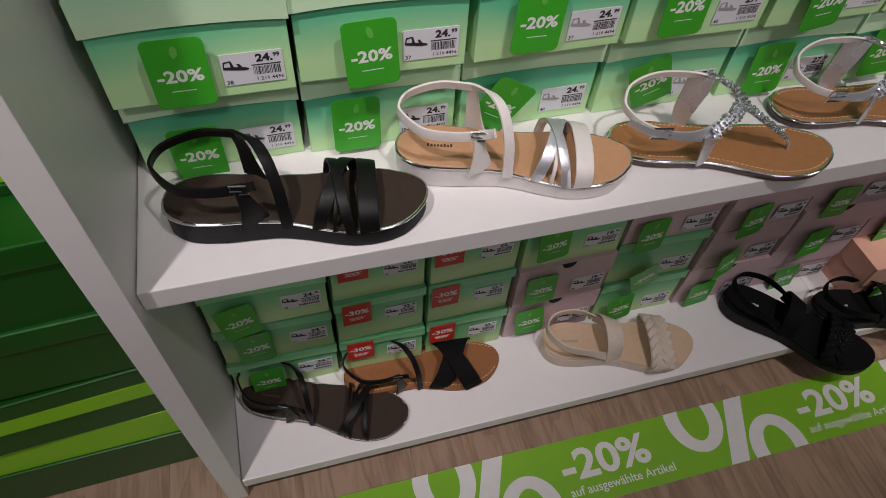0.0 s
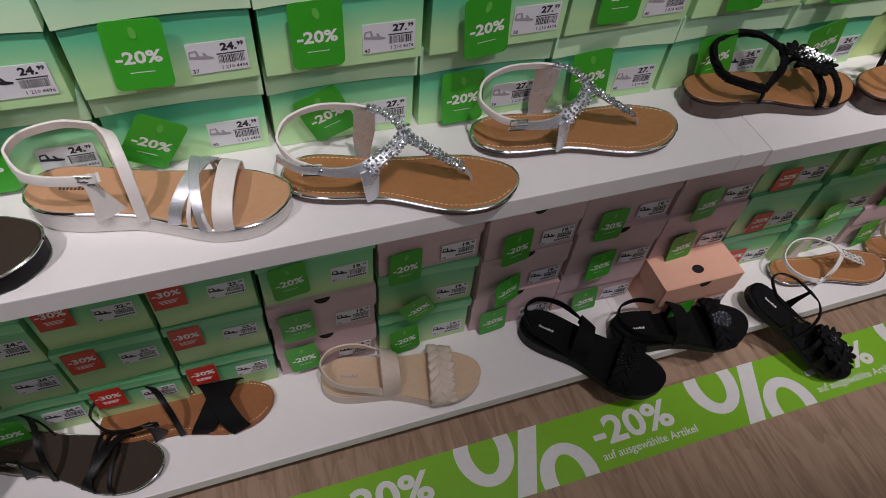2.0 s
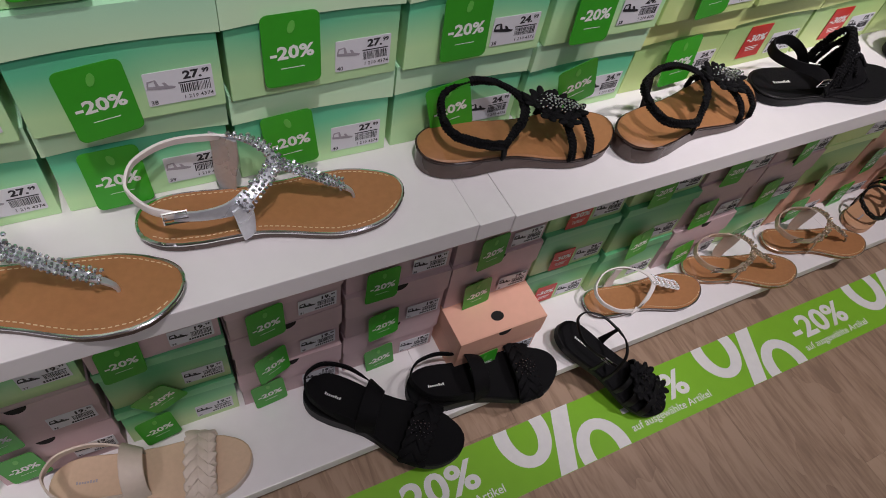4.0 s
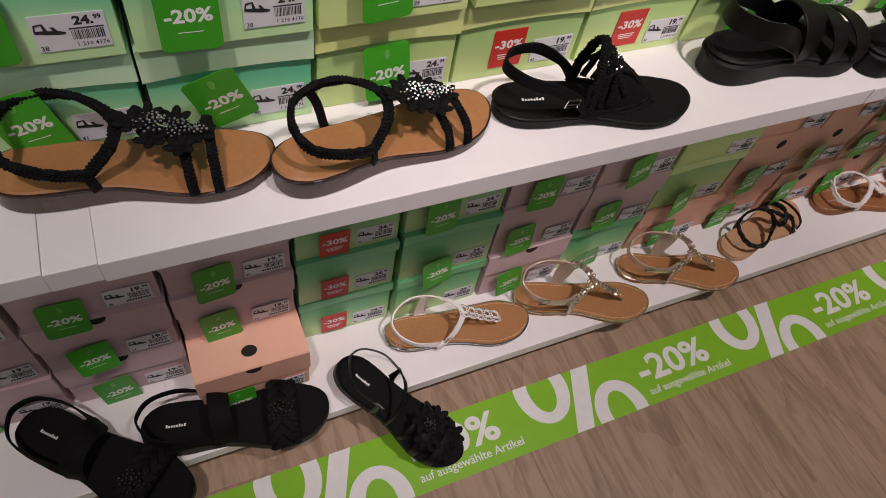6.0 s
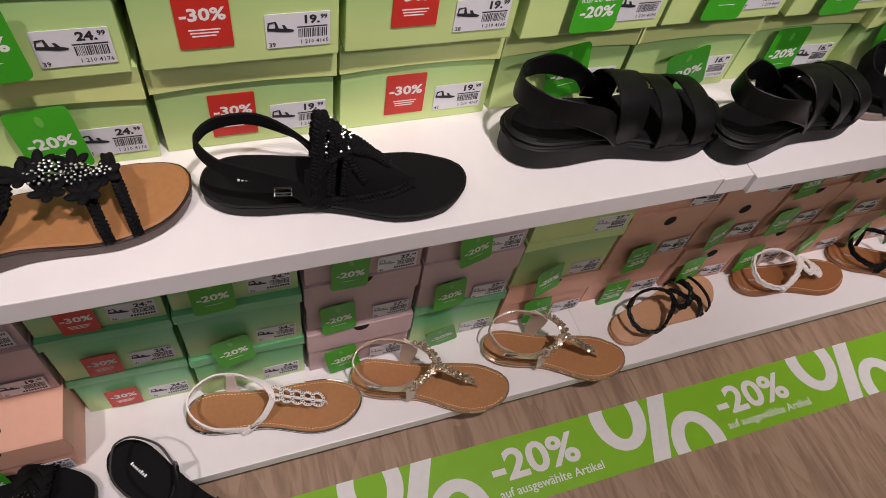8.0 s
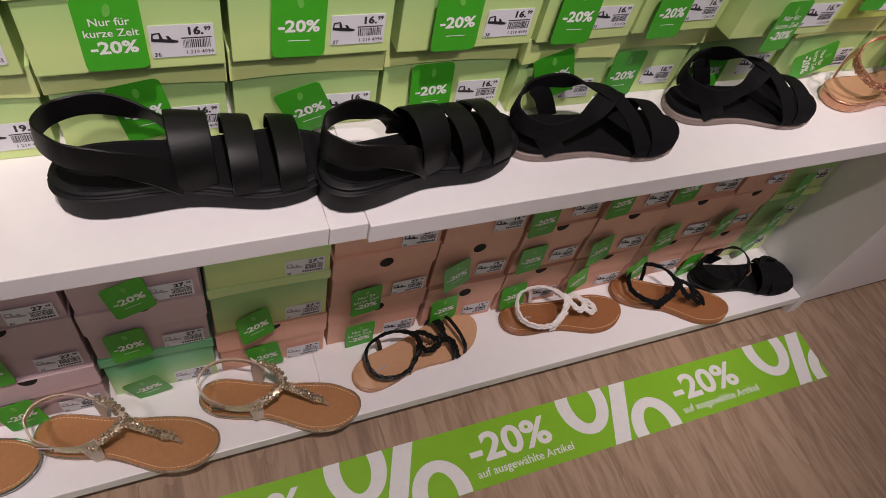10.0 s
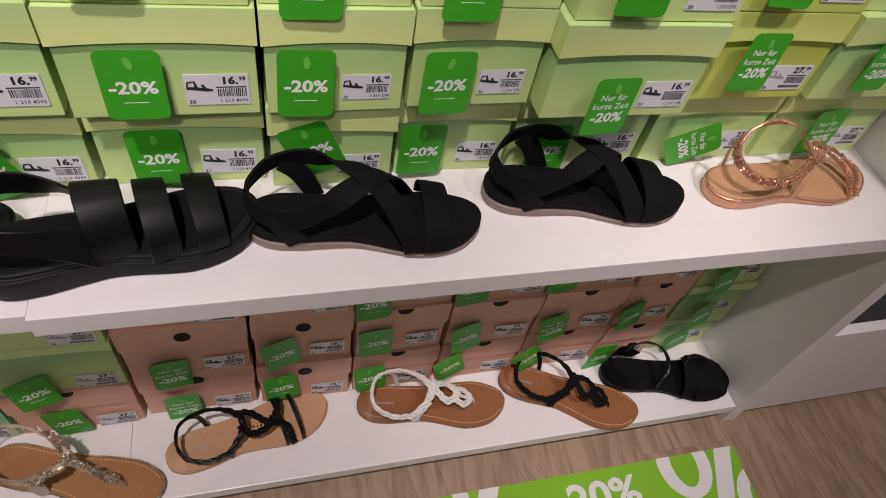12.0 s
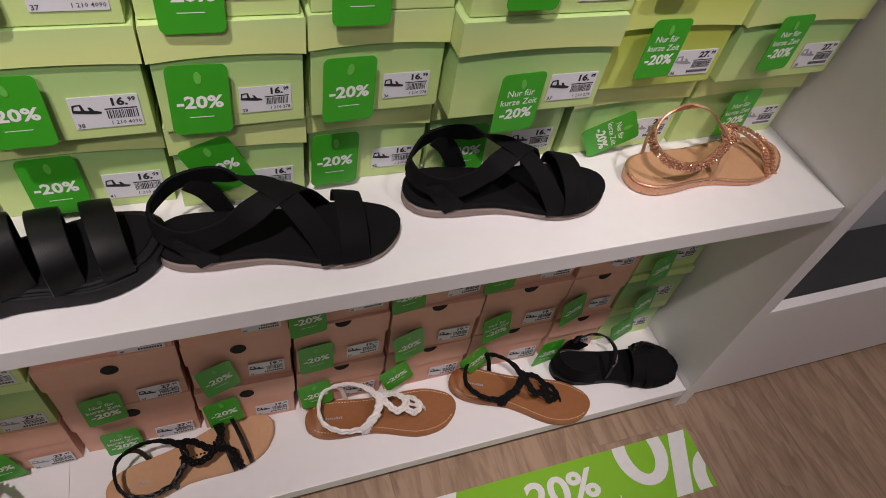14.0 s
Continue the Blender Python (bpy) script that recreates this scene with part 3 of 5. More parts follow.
def upper_boxes():
    upper_stack(0.010, 0.174, "mint", "24.99", "4496", "41 38 36", ("g", 0.060, 0.586, 0), ("g", 0.079, 0.681, 0), y0=0.142)
    upper_stack(0.174, 0.337, "mint", "24.99", "4496", "39 37 36", ("g", 0.219, 0.598, 0), ("g", 0.241, 0.675, -3), y0=0.142)
    upper_stack(0.337, 0.498, "mint", "24.99", "4494", "40 37 36", ("g", 0.375, 0.597, 32, 0, 8), ("g", 0.398, 0.690, 2), pale=True, y0=0.138)
    upper_stack(0.498, 0.659, "mint", "27.99", "4374", "41 40 37", ("g", 0.550, 0.600, -22, 0, 8), ("g", 0.551, 0.690, 0), pale=True, y0=0.136)
    upper_stack(0.659, 0.814, "mint", "27.99", "4374", "39 38 36", ("g", 0.705, 0.592, -2), ("g", 0.718, 0.678, -4, 8), pale=True, y0=0.134)
    upper_stack(0.814, 0.974, "mint", "27.99", "4374", "40 40 37", ("g", 0.863, 0.594, -6, -4), ("g", 0.868, 0.695, 0), pale=True, y0=0.127)
    upper_stack(0.974, 1.132, "mint", "24.99", "4176", "41 38 36", ("g", 1.034, 0.594, -14, -6, 4), ("g", 1.032, 0.690, -1), y0=0.125)
    upper_stack(1.132, 1.288, "mint", "24.99", "4176", "40 38 37", ("g", 1.193, 0.596, -20, -6, 8), ("g", 1.181, 0.684, 1), y0=0.126)
    upper_stack(1.288, 1.445, "lime", "24.99", "4176", "41 39 37", ("g", 1.359, 0.590, -5), ("g", 1.350, 0.688, -3, 6), y0=0.128)
    upper_stack(1.445, 1.609, "lime", "19.99", "4165", "42 39 36", ("r", 1.507, 0.588), ("r", 1.500, 0.687), ("r", 1.500, 0.795), y0=0.133)
    upper_stack(1.609, 1.774, "lime", "19.99", "4165", "41 38 37", ("r", 1.673, 0.590), ("r", 1.672, 0.691), ("r", 1.672, 0.798), y0=0.135)
    upper_stack(1.774, 1.934, "lime", "16.99", "4090", "41 36 37", ("g", 1.847, 0.606, -10), ("n", 1.844, 0.689, 0, 2), y0=0.138)
    upper_stack(1.934, 2.092, "lime", "16.99", "4090", "40 37 36", ("g", 2.002, 0.594, -22, -8, 8), ("g", 1.996, 0.688, 2), y0=0.138)
    upper_stack(2.092, 2.251, "lime", "16.99", "4090", "41 38 37", ("g", 2.143, 0.600, -2), ("g", 2.150, 0.685, 0), y0=0.139)
    upper_stack(2.251, 2.380, "lime", "16.99", "278", "40 39 40", ("g", 2.290, 0.611, -22, -6, 6), ("g", 2.288, 0.684, 2), ("g", 2.293, 0.780, 0), y0=0.13)
    upper_stack(2.380, 2.511, "lime", "16.99", "278", "42 36 38", ("g", 2.402, 0.597, 2, 8), ("g", 2.416, 0.680, 2, 8), ("g", 2.424, 0.780, 0), y0=0.138)
    upper_stack(2.511, 2.680, "lime", "16.99", "278", "41 37 38", ("g", 2.549, 0.588, 0), ("n", 2.578, 0.667, 2, 12), push=0.018, y0=0.138)
    upper_stack(2.680, 2.842, "olive", "27.99", "", "41 36 38", ("n", 2.733, 0.592, 62, 0, 6), ("n", 2.744, 0.700, 3, 10), pale=True, lowest="lime", y0=0.138)
    upper_stack(2.842, 3.014, "lime", "27.99", "", "40 38 39", ("n", 2.913, 0.604, 0, 12), ("n", 2.901, 0.700, 2, 12), pale=True, y0=0.138)


upper_boxes()


def lower_stack(x0, x1, h, price, styles, *tags, label_z=0.028, y=0.113, pale=False, pulled=False):
    """Boxes piled on the lower board up to the board above; the last style goes on to the top."""
    w, z, k = x1 - x0 - 0.002, Z_LOW + 0.0005, 0
    # "mauve" is the kraft whose colour carries the cooler, shaded light
    names = {"g": "green", "m": "mauve", "k": "kraft", "l": "lime"}
    while z + h < Z_UP - 0.03 and k < 4:
        style = names[styles[min(k, len(styles) - 1)]]
        out = pulled and k == 0
        hh = 0.105 if out else h
        tag = tags[k] if k < len(tags) else None
        b = shoe_box((x0 + x1) / 2, (0.040 if out else y) + RND.uniform(-0.003, 0.003), z, w, hh, style, price, str(36 + int(x0 * 13 + k) % 6), tag, RND.uniform(-1.4, 1.4), pale, "lower", label_z=label_z)
        if out:
            # flat disc on the top panel, coloured as the hole's shaded inside
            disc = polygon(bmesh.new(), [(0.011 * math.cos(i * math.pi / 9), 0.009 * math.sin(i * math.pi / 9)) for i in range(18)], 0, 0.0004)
            put("top_hole_shade_disc", mesh_of(disc, HOLE_SHADE, name="top_hole_shade_disc"), b, "flat dark disc painted as the shaded finger hole", pose(0, 0.028, hh + 0.0001, -90))
        z += hh
        k += 1


def lower_boxes():
    lower_stack(0.006, 0.172, 0.096, "24.99", "g", ("g", 0.060, 0.102, 0), ("g", 0.059, 0.208, -2, 10), ("g", 0.050, 0.287, -6, 14), label_z=0.042, y=0.120)
    lower_stack(0.172, 0.308, 0.106, "22.99", "g", *[("r", 0.205, 0.136 + 0.105 * k) for k in range(4)], label_z=0.054, y=0.117)
    lower_stack(0.308, 0.444, 0.106, "22.99", "g", *[("r", 0.336, 0.134 + 0.105 * k) for k in range(4)], label_z=0.054, y=0.117)
    lower_stack(0.444, 0.606, 0.104, "19.99", "mmg", ("g", 0.485, 0.117, -6), ("g", 0.485, 0.219, -2), ("g", 0.485, 0.331, -3, 8), label_z=0.040, y=0.117)
    lower_stack(0.606, 0.766, 0.108, "19.99", "ggm", ("g", 0.650, 0.104, -5, 12), ("g", 0.668, 0.192, -24, 16, 8), ("g", 0.646, 0.302, 2, 10), label_z=0.030, y=0.117)
    lower_stack(0.766, 0.924, 0.104, "19.99", "m", ("g", 0.807, 0.098, -4, 10), ("g", 0.816, 0.192, -4, 34), ("g", 0.815, 0.301, 0, 16), label_z=0.030)
    lower_stack(0.924, 1.088, 0.111, "19.99", "m", ("g", 0.985, 0.088, -6, 8), ("g", 0.983, 0.200, -2, 12), ("g", 0.977, 0.298, 3, 6), label_z=0.027)
    lower_stack(1.088, 1.250, 0.112, "19.99", "kmm", ("g", 1.140, 0.086, 0, 8), ("g", 1.142, 0.197, -4, 6), ("g", 1.148, 0.302, 2, 14), label_z=0.026, pulled=True)
    lower_stack(1.250, 1.402, 0.111, "24.99", "g", *[("r", 1.306, 0.098 + 0.106 * k) for k in range(4)], label_z=0.026)
    lower_stack(1.402, 1.560, 0.118, "24.99", "g", None, ("g", 1.463, 0.197, -6, 14), ("g", 1.455, 0.331, 0, 6), label_z=0.026, y=0.106)
    lower_stack(1.560, 1.722, 0.1185, "27.99", "m", ("g", 1.612, 0.100, -8, 8), ("g", 1.606, 0.216, -3, 4), ("g", 1.620, 0.323, 2, 0), label_z=0.022, y=0.106, pale=True)
    lower_stack(1.722, 1.876, 0.117, "27.99", "gmm", ("g", 1.774, 0.094, -16, 4, 8), ("g", 1.770, 0.218, -3, 10), ("g", 1.790, 0.327, -8, 20), label_z=0.020, y=0.108, pale=True)
    lower_stack(1.876, 2.044, 0.1184, "27.99", "kllm", ("g", 1.945, 0.100, -8), ("g", 1.934, 0.205, -6, 30), label_z=0.020, y=0.108, pale=True)
    lower_stack(2.044, 2.208, 0.125, "27.99", "k", ("n", 2.100, 0.092, 0, 6), ("n", 2.100, 0.202, 0, 10), label_z=0.022)
    lower_stack(2.208, 2.350, 0.119, "19.99", "k", ("g", 2.243, 0.125, -4, 14), ("g", 2.247, 0.222, -8, 30), label_z=0.032)
    lower_stack(2.350, 2.488, 0.118, "19.99", "k", ("g", 2.378, 0.116, -6, 6), ("g", 2.380, 0.225, -2, 4), ("g", 2.370, 0.328, -2, 6), label_z=0.034)
    lower_stack(2.488, 2.630, 0.116, "19.99", "k", ("g", 2.505, 0.128, -18, 30), ("g", 2.518, 0.214, -8, 26), ("g", 2.506, 0.341, -2, 8), label_z=0.032)
    lower_stack(2.630, 2.776, 0.118, "19.99", "k", ("g", 2.645, 0.118, -30, 30), ("n", 2.661, 0.212, -8, 18), ("g", 2.642, 0.343, -2, 8), label_z=0.030)
    lower_stack(2.776, 2.890, 0.115, "19.99", "k", ("g", 2.785, 0.090, 10, 16), ("g", 2.792, 0.220, -8, 30), label_z=0.032)
    lower_stack(2.890, 3.014, 0.104, "19.99", "l", ("g", 2.930, 0.111, -20, 24), ("g", 2.935, 0.198, -6, 36), ("g", 2.926, 0.294, -4, 30), label_z=0.038)


lower_boxes()


# ---------- floor strip ----------
def clipped(bm, x1):
    for co, no in (((0, 0.0005, 0), (0, 1, 0)), ((0, -0.1055, 0), (0, -1, 0)), ((x1, 0, 0), (1, 0, 0))):
        bmesh.ops.bisect_plane(bm, geom=bm.verts[:] + bm.edges[:] + bm.faces[:], plane_co=co, plane_no=no, clear_outer=True)
    return bm


def ring(bm, cx, cy, rx, ry, t, z, n=40):
    o = [bm.verts.new((cx + rx * math.cos(2 * math.pi * i / n), cy + ry * math.sin(2 * math.pi * i / n), z)) for i in range(n)]
    i_ = [bm.verts.new((cx + (rx - t) * math.cos(2 * math.pi * i / n), cy + (ry - t * 0.75) * math.sin(2 * math.pi * i / n), z)) for i in range(n)]
    for i in range(n):
        j = (i + 1) % n
        bm.faces.new((o[i], o[j], i_[j], i_[i]))


def floor_strip():
    x_start, x_stop = -0.5, 3.0195
    s = empty("floor_strip", pose(0, -0.0525, 0.0, 0, 0, -0.22), "green floor sticker strip with white discount lettering", "floor sticker")
    part("film", blocks((x_start, x_stop, -0.106, 0.0, 0.0002, 0.0008)), FILM_GREEN, s)
    for k, sx in enumerate((-0.076, 0.3635, 0.8028, 1.245, 1.685, 2.116, 2.5385, 2.979)):
        bm = bmesh.new()
        z = 0.0011
        ring(bm, sx - 0.068, -0.016, 0.050, 0.060, 0.026, z)
        ring(bm, sx + 0.055, -0.098, 0.050, 0.058, 0.026, z)
        vs = [bm.verts.new((sx + a, b, z)) for a, b in ((0.002, 0.004), (0.036, 0.004), (-0.010, -0.108), (-0.043, -0.108))]
        bm.faces.new(vs)
        clipped(bm, x_stop - 0.0005)
        bm.normal_update()
        part("percent_sign", bm, FILM_WHITE, s)
        if k < 7:
            bm = join_bm(bmesh.new(), text_bm("-20%", 0.066, 0.028, "LEFT", 4), pose(sx + 0.119, -0.065, 0.0010) @ Matrix.Diagonal((1.17, 1, 1, 1)))
            part("discount_lettering", bm, FILM_WHITE, s)
            bm = join_bm(bmesh.new(), text_bm("auf ausgewählte Artikel", 0.0195, 0.008, "LEFT", 3), pose(sx + 0.121, -0.090, 0.0010))
            part("small_lettering", bm, FILM_WHITE, s)


floor_strip()


# ---------- sandals ----------
def lerp_table(table, u):
    us, vs = [p[0] for p in table], [p[1] for p in table]
    return float(np.interp(u, us, vs))


HALF = [(0, 0), (0.006, 0.010), (0.02, 0.0165), (0.05, 0.0235), (0.09, 0.0285), (0.14, 0.0310), (0.22, 0.0315), (0.32, 0.0300), (0.42, 0.0295), (0.52, 0.0325), (0.62, 0.0375), (0.70, 0.0405), (0.78, 0.0408), (0.85, 0.0375), (0.91, 0.0315), (0.95, 0.0245), (0.98, 0.0160), (0.994, 0.009), (1, 0)]
MIDDLE = [(0, 0.001), (0.25, 0.0005), (0.45, 0.0025), (0.7, -0.0005), (0.9, 0.002), (1, 0.006)]


class Last:
    """The foot shape of one sandal: sole outline, footbed height, and points given by (length, side, height)."""

    def __init__(self, length=0.25, heel=0.020, ball=0.012, turn=1, wide=1.0):
        self.length, self.heel, self.ball, self.turn, self.wide = length, heel, ball, turn, wide

    def half(self, u):
        return lerp_table(HALF, u) * self.wide * self.length / 0.25

    def middle(self, u):
        return lerp_table(MIDDLE, u) * self.turn

    def top(self, u):
        s = min(1, max(0, (u - 0.22) / 0.42))
        s = s * s * (3 - 2 * s)
        return self.heel + (self.ball - self.heel) * s + (0.004 * ((u - 0.85) / 0.15) ** 2 if u > 0.85 else 0)

    def at(self, u, s, z):
        uc = min(0.97, max(0.03, u))
        return Vector(((u - 0.5) * self.length, self.middle(uc) + s * self.half(uc), self.top(uc) + z))

    def arch(self, u0, u1, h, n=11):
        pts = []
        for i in range(n):
            a = math.pi * i / (n - 1)
            pts.append((u0 + (u1 - u0) * i / (n - 1), -1.01 * math.cos(a), -0.002 + (h + 0.002) * math.sin(a) ** 0.72))
        return [self.at(*p) for p in pts]


def smooth_path(pts, step=0.004):
    pts = [Vector(p) for p in pts]
    ext = [pts[0] * 2 - pts[1]] + pts + [pts[-1] * 2 - pts[-2]]
    out = []
    for i in range(1, len(ext) - 2):
        a, b, c, d = ext[i - 1:i + 3]
        k = max(2, int((c - b).length / step))
        for j in range(k):
            t = j / k
            out.append(0.5 * ((2 * b) + (c - a) * t + (2 * a - 5 * b + 4 * c - d) * t * t + (3 * b - a - 3 * c + d) * t ** 3))
    out.append(pts[-1])
    return out


def frames_along(path, last):
    """Along, outward and across at each point of a path round the foot."""
    rows = []
    for i, p in enumerate(path):
        t = (path[min(i + 1, len(path) - 1)] - path[max(i - 1, 0)]).normalized()
        u = p.x / last.length + 0.5
        uc = min(0.97, max(0.03, u))
        k = min(1, max(0, (u - 0.28) / 0.2))
        k = k * k * (3 - 2 * k)
        heel = Vector((-0.25 * last.length, last.middle(0.25), p.z - 0.006))
        over = Vector((p.x - 0.006, last.middle(uc), min(p.z - 0.006, last.top(uc) - 0.014)))
        core = heel.lerp(over, k)
        n = p - core
        n -= t * n.dot(t)
        n = n.normalized() if n.length > 1e-6 else Vector((0, 0, 1))
        rows.append((p, t, n, t.cross(n)))
    return rows


def ribbon(bm, pts, last, w, t=0.0027, taper=False):
    rows = frames_along(smooth_path(pts), last)
    rings = []
    for i, (p, _, n, b) in enumerate(rows):
        k = w / 2
        if isinstance(taper, tuple):
            q = i / (len(rows) - 1)
            k = (taper[0] + (taper[1] - taper[0]) * q * (2 - q)) / 2
        elif taper:
            k *= 0.55 + 0.45 * math.sin(math.pi * i / (len(rows) - 1))
        prof = ((-1, 0.15), (-0.94, 0.5), (-0.5, 0.62), (0.5, 0.62), (0.94, 0.5), (1, 0.15), (0.94, -0.4), (-0.94, -0.4))
        rings.append([bm.verts.new(p + b * (k * x) + n * (t * y)) for x, y in prof])
    for r0, r1 in zip(rings, rings[1:]):
        for j in range(8):
            bm.faces.new((r0[j], r0[(j + 1) % 8], r1[(j + 1) % 8], r1[j]))
    bm.faces.new(rings[0][::-1]), bm.faces.new(rings[-1])
    return bm


def tube(bm, path, r, sides=6):
    rings = []
    up = Vector((0, 0, 1))
    for i, p in enumerate(path):
        t = (path[min(i + 1, len(path) - 1)] - path[max(i - 1, 0)]).normalized()
        a = t.cross(up)
        a = a.normalized() if a.length > 1e-4 else Vector((1, 0, 0))
        b = t.cross(a)
        rings.append([bm.verts.new(p + (a * math.cos(2 * math.pi * j / sides) + b * math.sin(2 * math.pi * j / sides)) * r) for j in range(sides)])
    for r0, r1 in zip(rings, rings[1:]):
        for j in range(sides):
            bm.faces.new((r0[j], r0[(j + 1) % sides], r1[(j + 1) % sides], r1[j]))
    bm.faces.new(rings[0][::-1]), bm.faces.new(rings[-1])
    return bm


def braid(bm, pts, last, r=0.0022, pitch=0.011, flat=0.55, spread=0.0):
    rows = frames_along(smooth_path(pts, 0.0016), last)
    for s in range(3):
        path, run, before = [], 0.0, rows[0][0]
        for p, _, n, b in rows:
            run += (p - before).length
            before = p
            a = 2 * math.pi * (run / pitch + s / 3)
            path.append(p + b * ((spread or r * 1.25) * math.sin(a)) + n * (r * flat * math.sin(2 * a) + r * 0.2))
        tube(bm, path, r * 0.78, 5)
    return bm


def plait(bm, pts, last, wide=0.044, strands=5, strip=0.0115, cycles=1.6):
    """Flat strips woven over and under one another into a broad band."""
    rows = frames_along(smooth_path(pts, 0.0022), last)
    n = len(rows) - 1
    for s in range(strands):
        path = []
        for i, (p, _, nn, b) in enumerate(rows):
            f = (i / n * cycles + s / strands) % 1.0
            across = 1 - 4 * abs(f - 0.5)
            lift = 0.0030 + 0.0022 * math.sin(2 * math.pi * f * strands / 2) * (1 if f < 0.5 else -1)
            path.append((p + b * (across * (wide - strip) / 2) + nn * lift, nn))
        rings = []
        for i, (p, nn) in enumerate(path):
            t = (path[min(i + 1, n)][0] - path[max(i - 1, 0)][0]).normalized()
            side = t.cross(nn).normalized()
            prof = ((-1, 0.0), (-0.8, 0.75), (0, 1.0), (0.8, 0.75), (1, 0.0), (0, -0.5))
            rings.append([bm.verts.new(p + side * (strip / 2 * x) + nn * (0.0024 * y)) for x, y in prof])
        for r0, r1 in zip(rings, rings[1:]):
            for j in range(6):
                bm.faces.new((r0[j], r0[(j + 1) % 6], r1[(j + 1) % 6], r1[j]))
        bm.faces.new(rings[0][::-1]), bm.faces.new(rings[-1])
    return bm


def vamp_point(last, v, q):
    """A point of the vamp that spreads from the toe post (v 0) over the instep (v 1); q runs across the foot."""
    spread = 0.05 + 0.99 * v ** 0.85
    top = 0.004 + 0.072 * v ** 1.05
    return last.at(0.79 - 0.35 * v - 0.03 * abs(q) * v, q * spread, top * max(0.0, math.cos(q * math.pi / 2)) ** 0.75 - 0.002 * abs(q) * v)


def vamp_shell(last, v1, thick=0.0022, n=16, m=14):
    bm = bmesh.new()
    grid = [[vamp_point(last, v1 * i / n, -1 + 2 * j / m) for j in range(m + 1)] for i in range(n + 1)]
    top = [[bm.verts.new(p + Vector((0, 0, thick))) for p in row] for row in grid]
    low_side = [[bm.verts.new(p) for p in row] for row in grid]
    for i in range(n):
        for j in range(m):
            bm.faces.new((top[i][j], top[i][j + 1], top[i + 1][j + 1], top[i + 1][j]))
            bm.faces.new((low_side[i][j], low_side[i + 1][j], low_side[i + 1][j + 1], low_side[i][j + 1]))
    for j in range(m):
        bm.faces.new((top[n][j], top[n][j + 1], low_side[n][j + 1], low_side[n][j]))
        bm.faces.new((top[0][j + 1], top[0][j], low_side[0][j], low_side[0][j + 1]))
    for i in range(n):
        bm.faces.new((top[i][0], top[i + 1][0], low_side[i + 1][0], low_side[i][0]))
        bm.faces.new((top[i + 1][m], top[i][m], low_side[i][m], low_side[i + 1][m]))
    bmesh.ops.recalc_face_normals(bm, faces=bm.faces)
    return bm


def beads(bm, pts, last, r=0.0026, gap=0.0046, rows=2, rnd=None):
    rnd = rnd or random.Random(2)
    path = smooth_path(pts, gap)
    for i, (p, _, n, b) in enumerate(frames_along(path, last)):
        for k in range(rows):
            off = (k - (rows - 1) / 2) * r * 1.9
            q = p + b * (off + rnd.uniform(-0.4, 0.4) * r) + n * (rnd.uniform(0, 0.7) * r + 0.0014)
            bmesh.ops.create_icosphere(bm, subdivisions=1, radius=r * rnd.uniform(0.7, 1.2), matrix=Matrix.Translation(q) @ pose(0, 0, 0, rnd.uniform(0, 90), rnd.uniform(0, 90), 0))
    return bm


def cluster(bm, at, last, n=26, spread=0.014, r=0.0022, seed=1):
    rnd = random.Random(seed)
    for i in range(n):
        a, d = 2.4 * i, spread * math.sqrt(i / n)
        q = at + Vector((d * math.cos(a), d * math.sin(a) * 0.9, 0.004 - 14 * d * d * 0.8 + rnd.uniform(0, 0.001)))
        bmesh.ops.create_icosphere(bm, subdivisions=1, radius=r * rnd.uniform(0.8, 1.3), matrix=Matrix.Translation(q))
    return bm


def petals(bm, at, n=6, size=0.010):
    for i in range(n):
        a = 2 * math.pi * i / n + 0.3
        m = Matrix.Translation(at + Vector((math.cos(a) * size * 0.9, math.sin(a) * size * 0.9, 0.002))) @ pose(0, 0, 0, 0, -20, math.degrees(a)) @ Matrix.Diagonal((size * 0.9, size * 0.5, size * 0.28, 1))
        bmesh.ops.create_icosphere(bm, subdivisions=2, radius=1, matrix=m)
    return bm


def slab(last, inset, z0, z1, bevel=0.001, n=44):
    """A closed sole layer between two heights that vary along the foot."""
    bm = bmesh.new()
    us = [0.5 - 0.5 * math.cos(math.pi * i / n) for i in range(n + 1)]

    def ring(off, zf):
        rows = []
        for u in us:
            h = max(0.0, last.half(u) - off)
            x = (u - 0.5) * (last.length - 2 * off)
            rows.append((bm.verts.new((x, last.middle(u) - h, zf(u))), bm.verts.new((x, last.middle(u) + h, zf(u)))))
        return rows

    levels = [ring(inset + bevel, z0), ring(inset, lambda u: z0(u) + bevel), ring(inset, lambda u: z1(u) - bevel), ring(inset + bevel, z1)]
    for a, b in zip(levels, levels[1:]):
        for i in range(n):
            bm.faces.new((a[i][0], a[i + 1][0], b[i + 1][0], b[i][0]))
            bm.faces.new((a[i + 1][1], a[i][1], b[i][1], b[i + 1][1]))
    for lv, flip in ((levels[0], True), (levels[-1], False)):
        for i in range(n):
            f = (lv[i][0], lv[i + 1][0], lv[i + 1][1], lv[i][1])
            bm.faces.new(f[::-1] if flip else f)
    bmesh.ops.remove_doubles(bm, verts=bm.verts, dist=1e-6)
    return bm


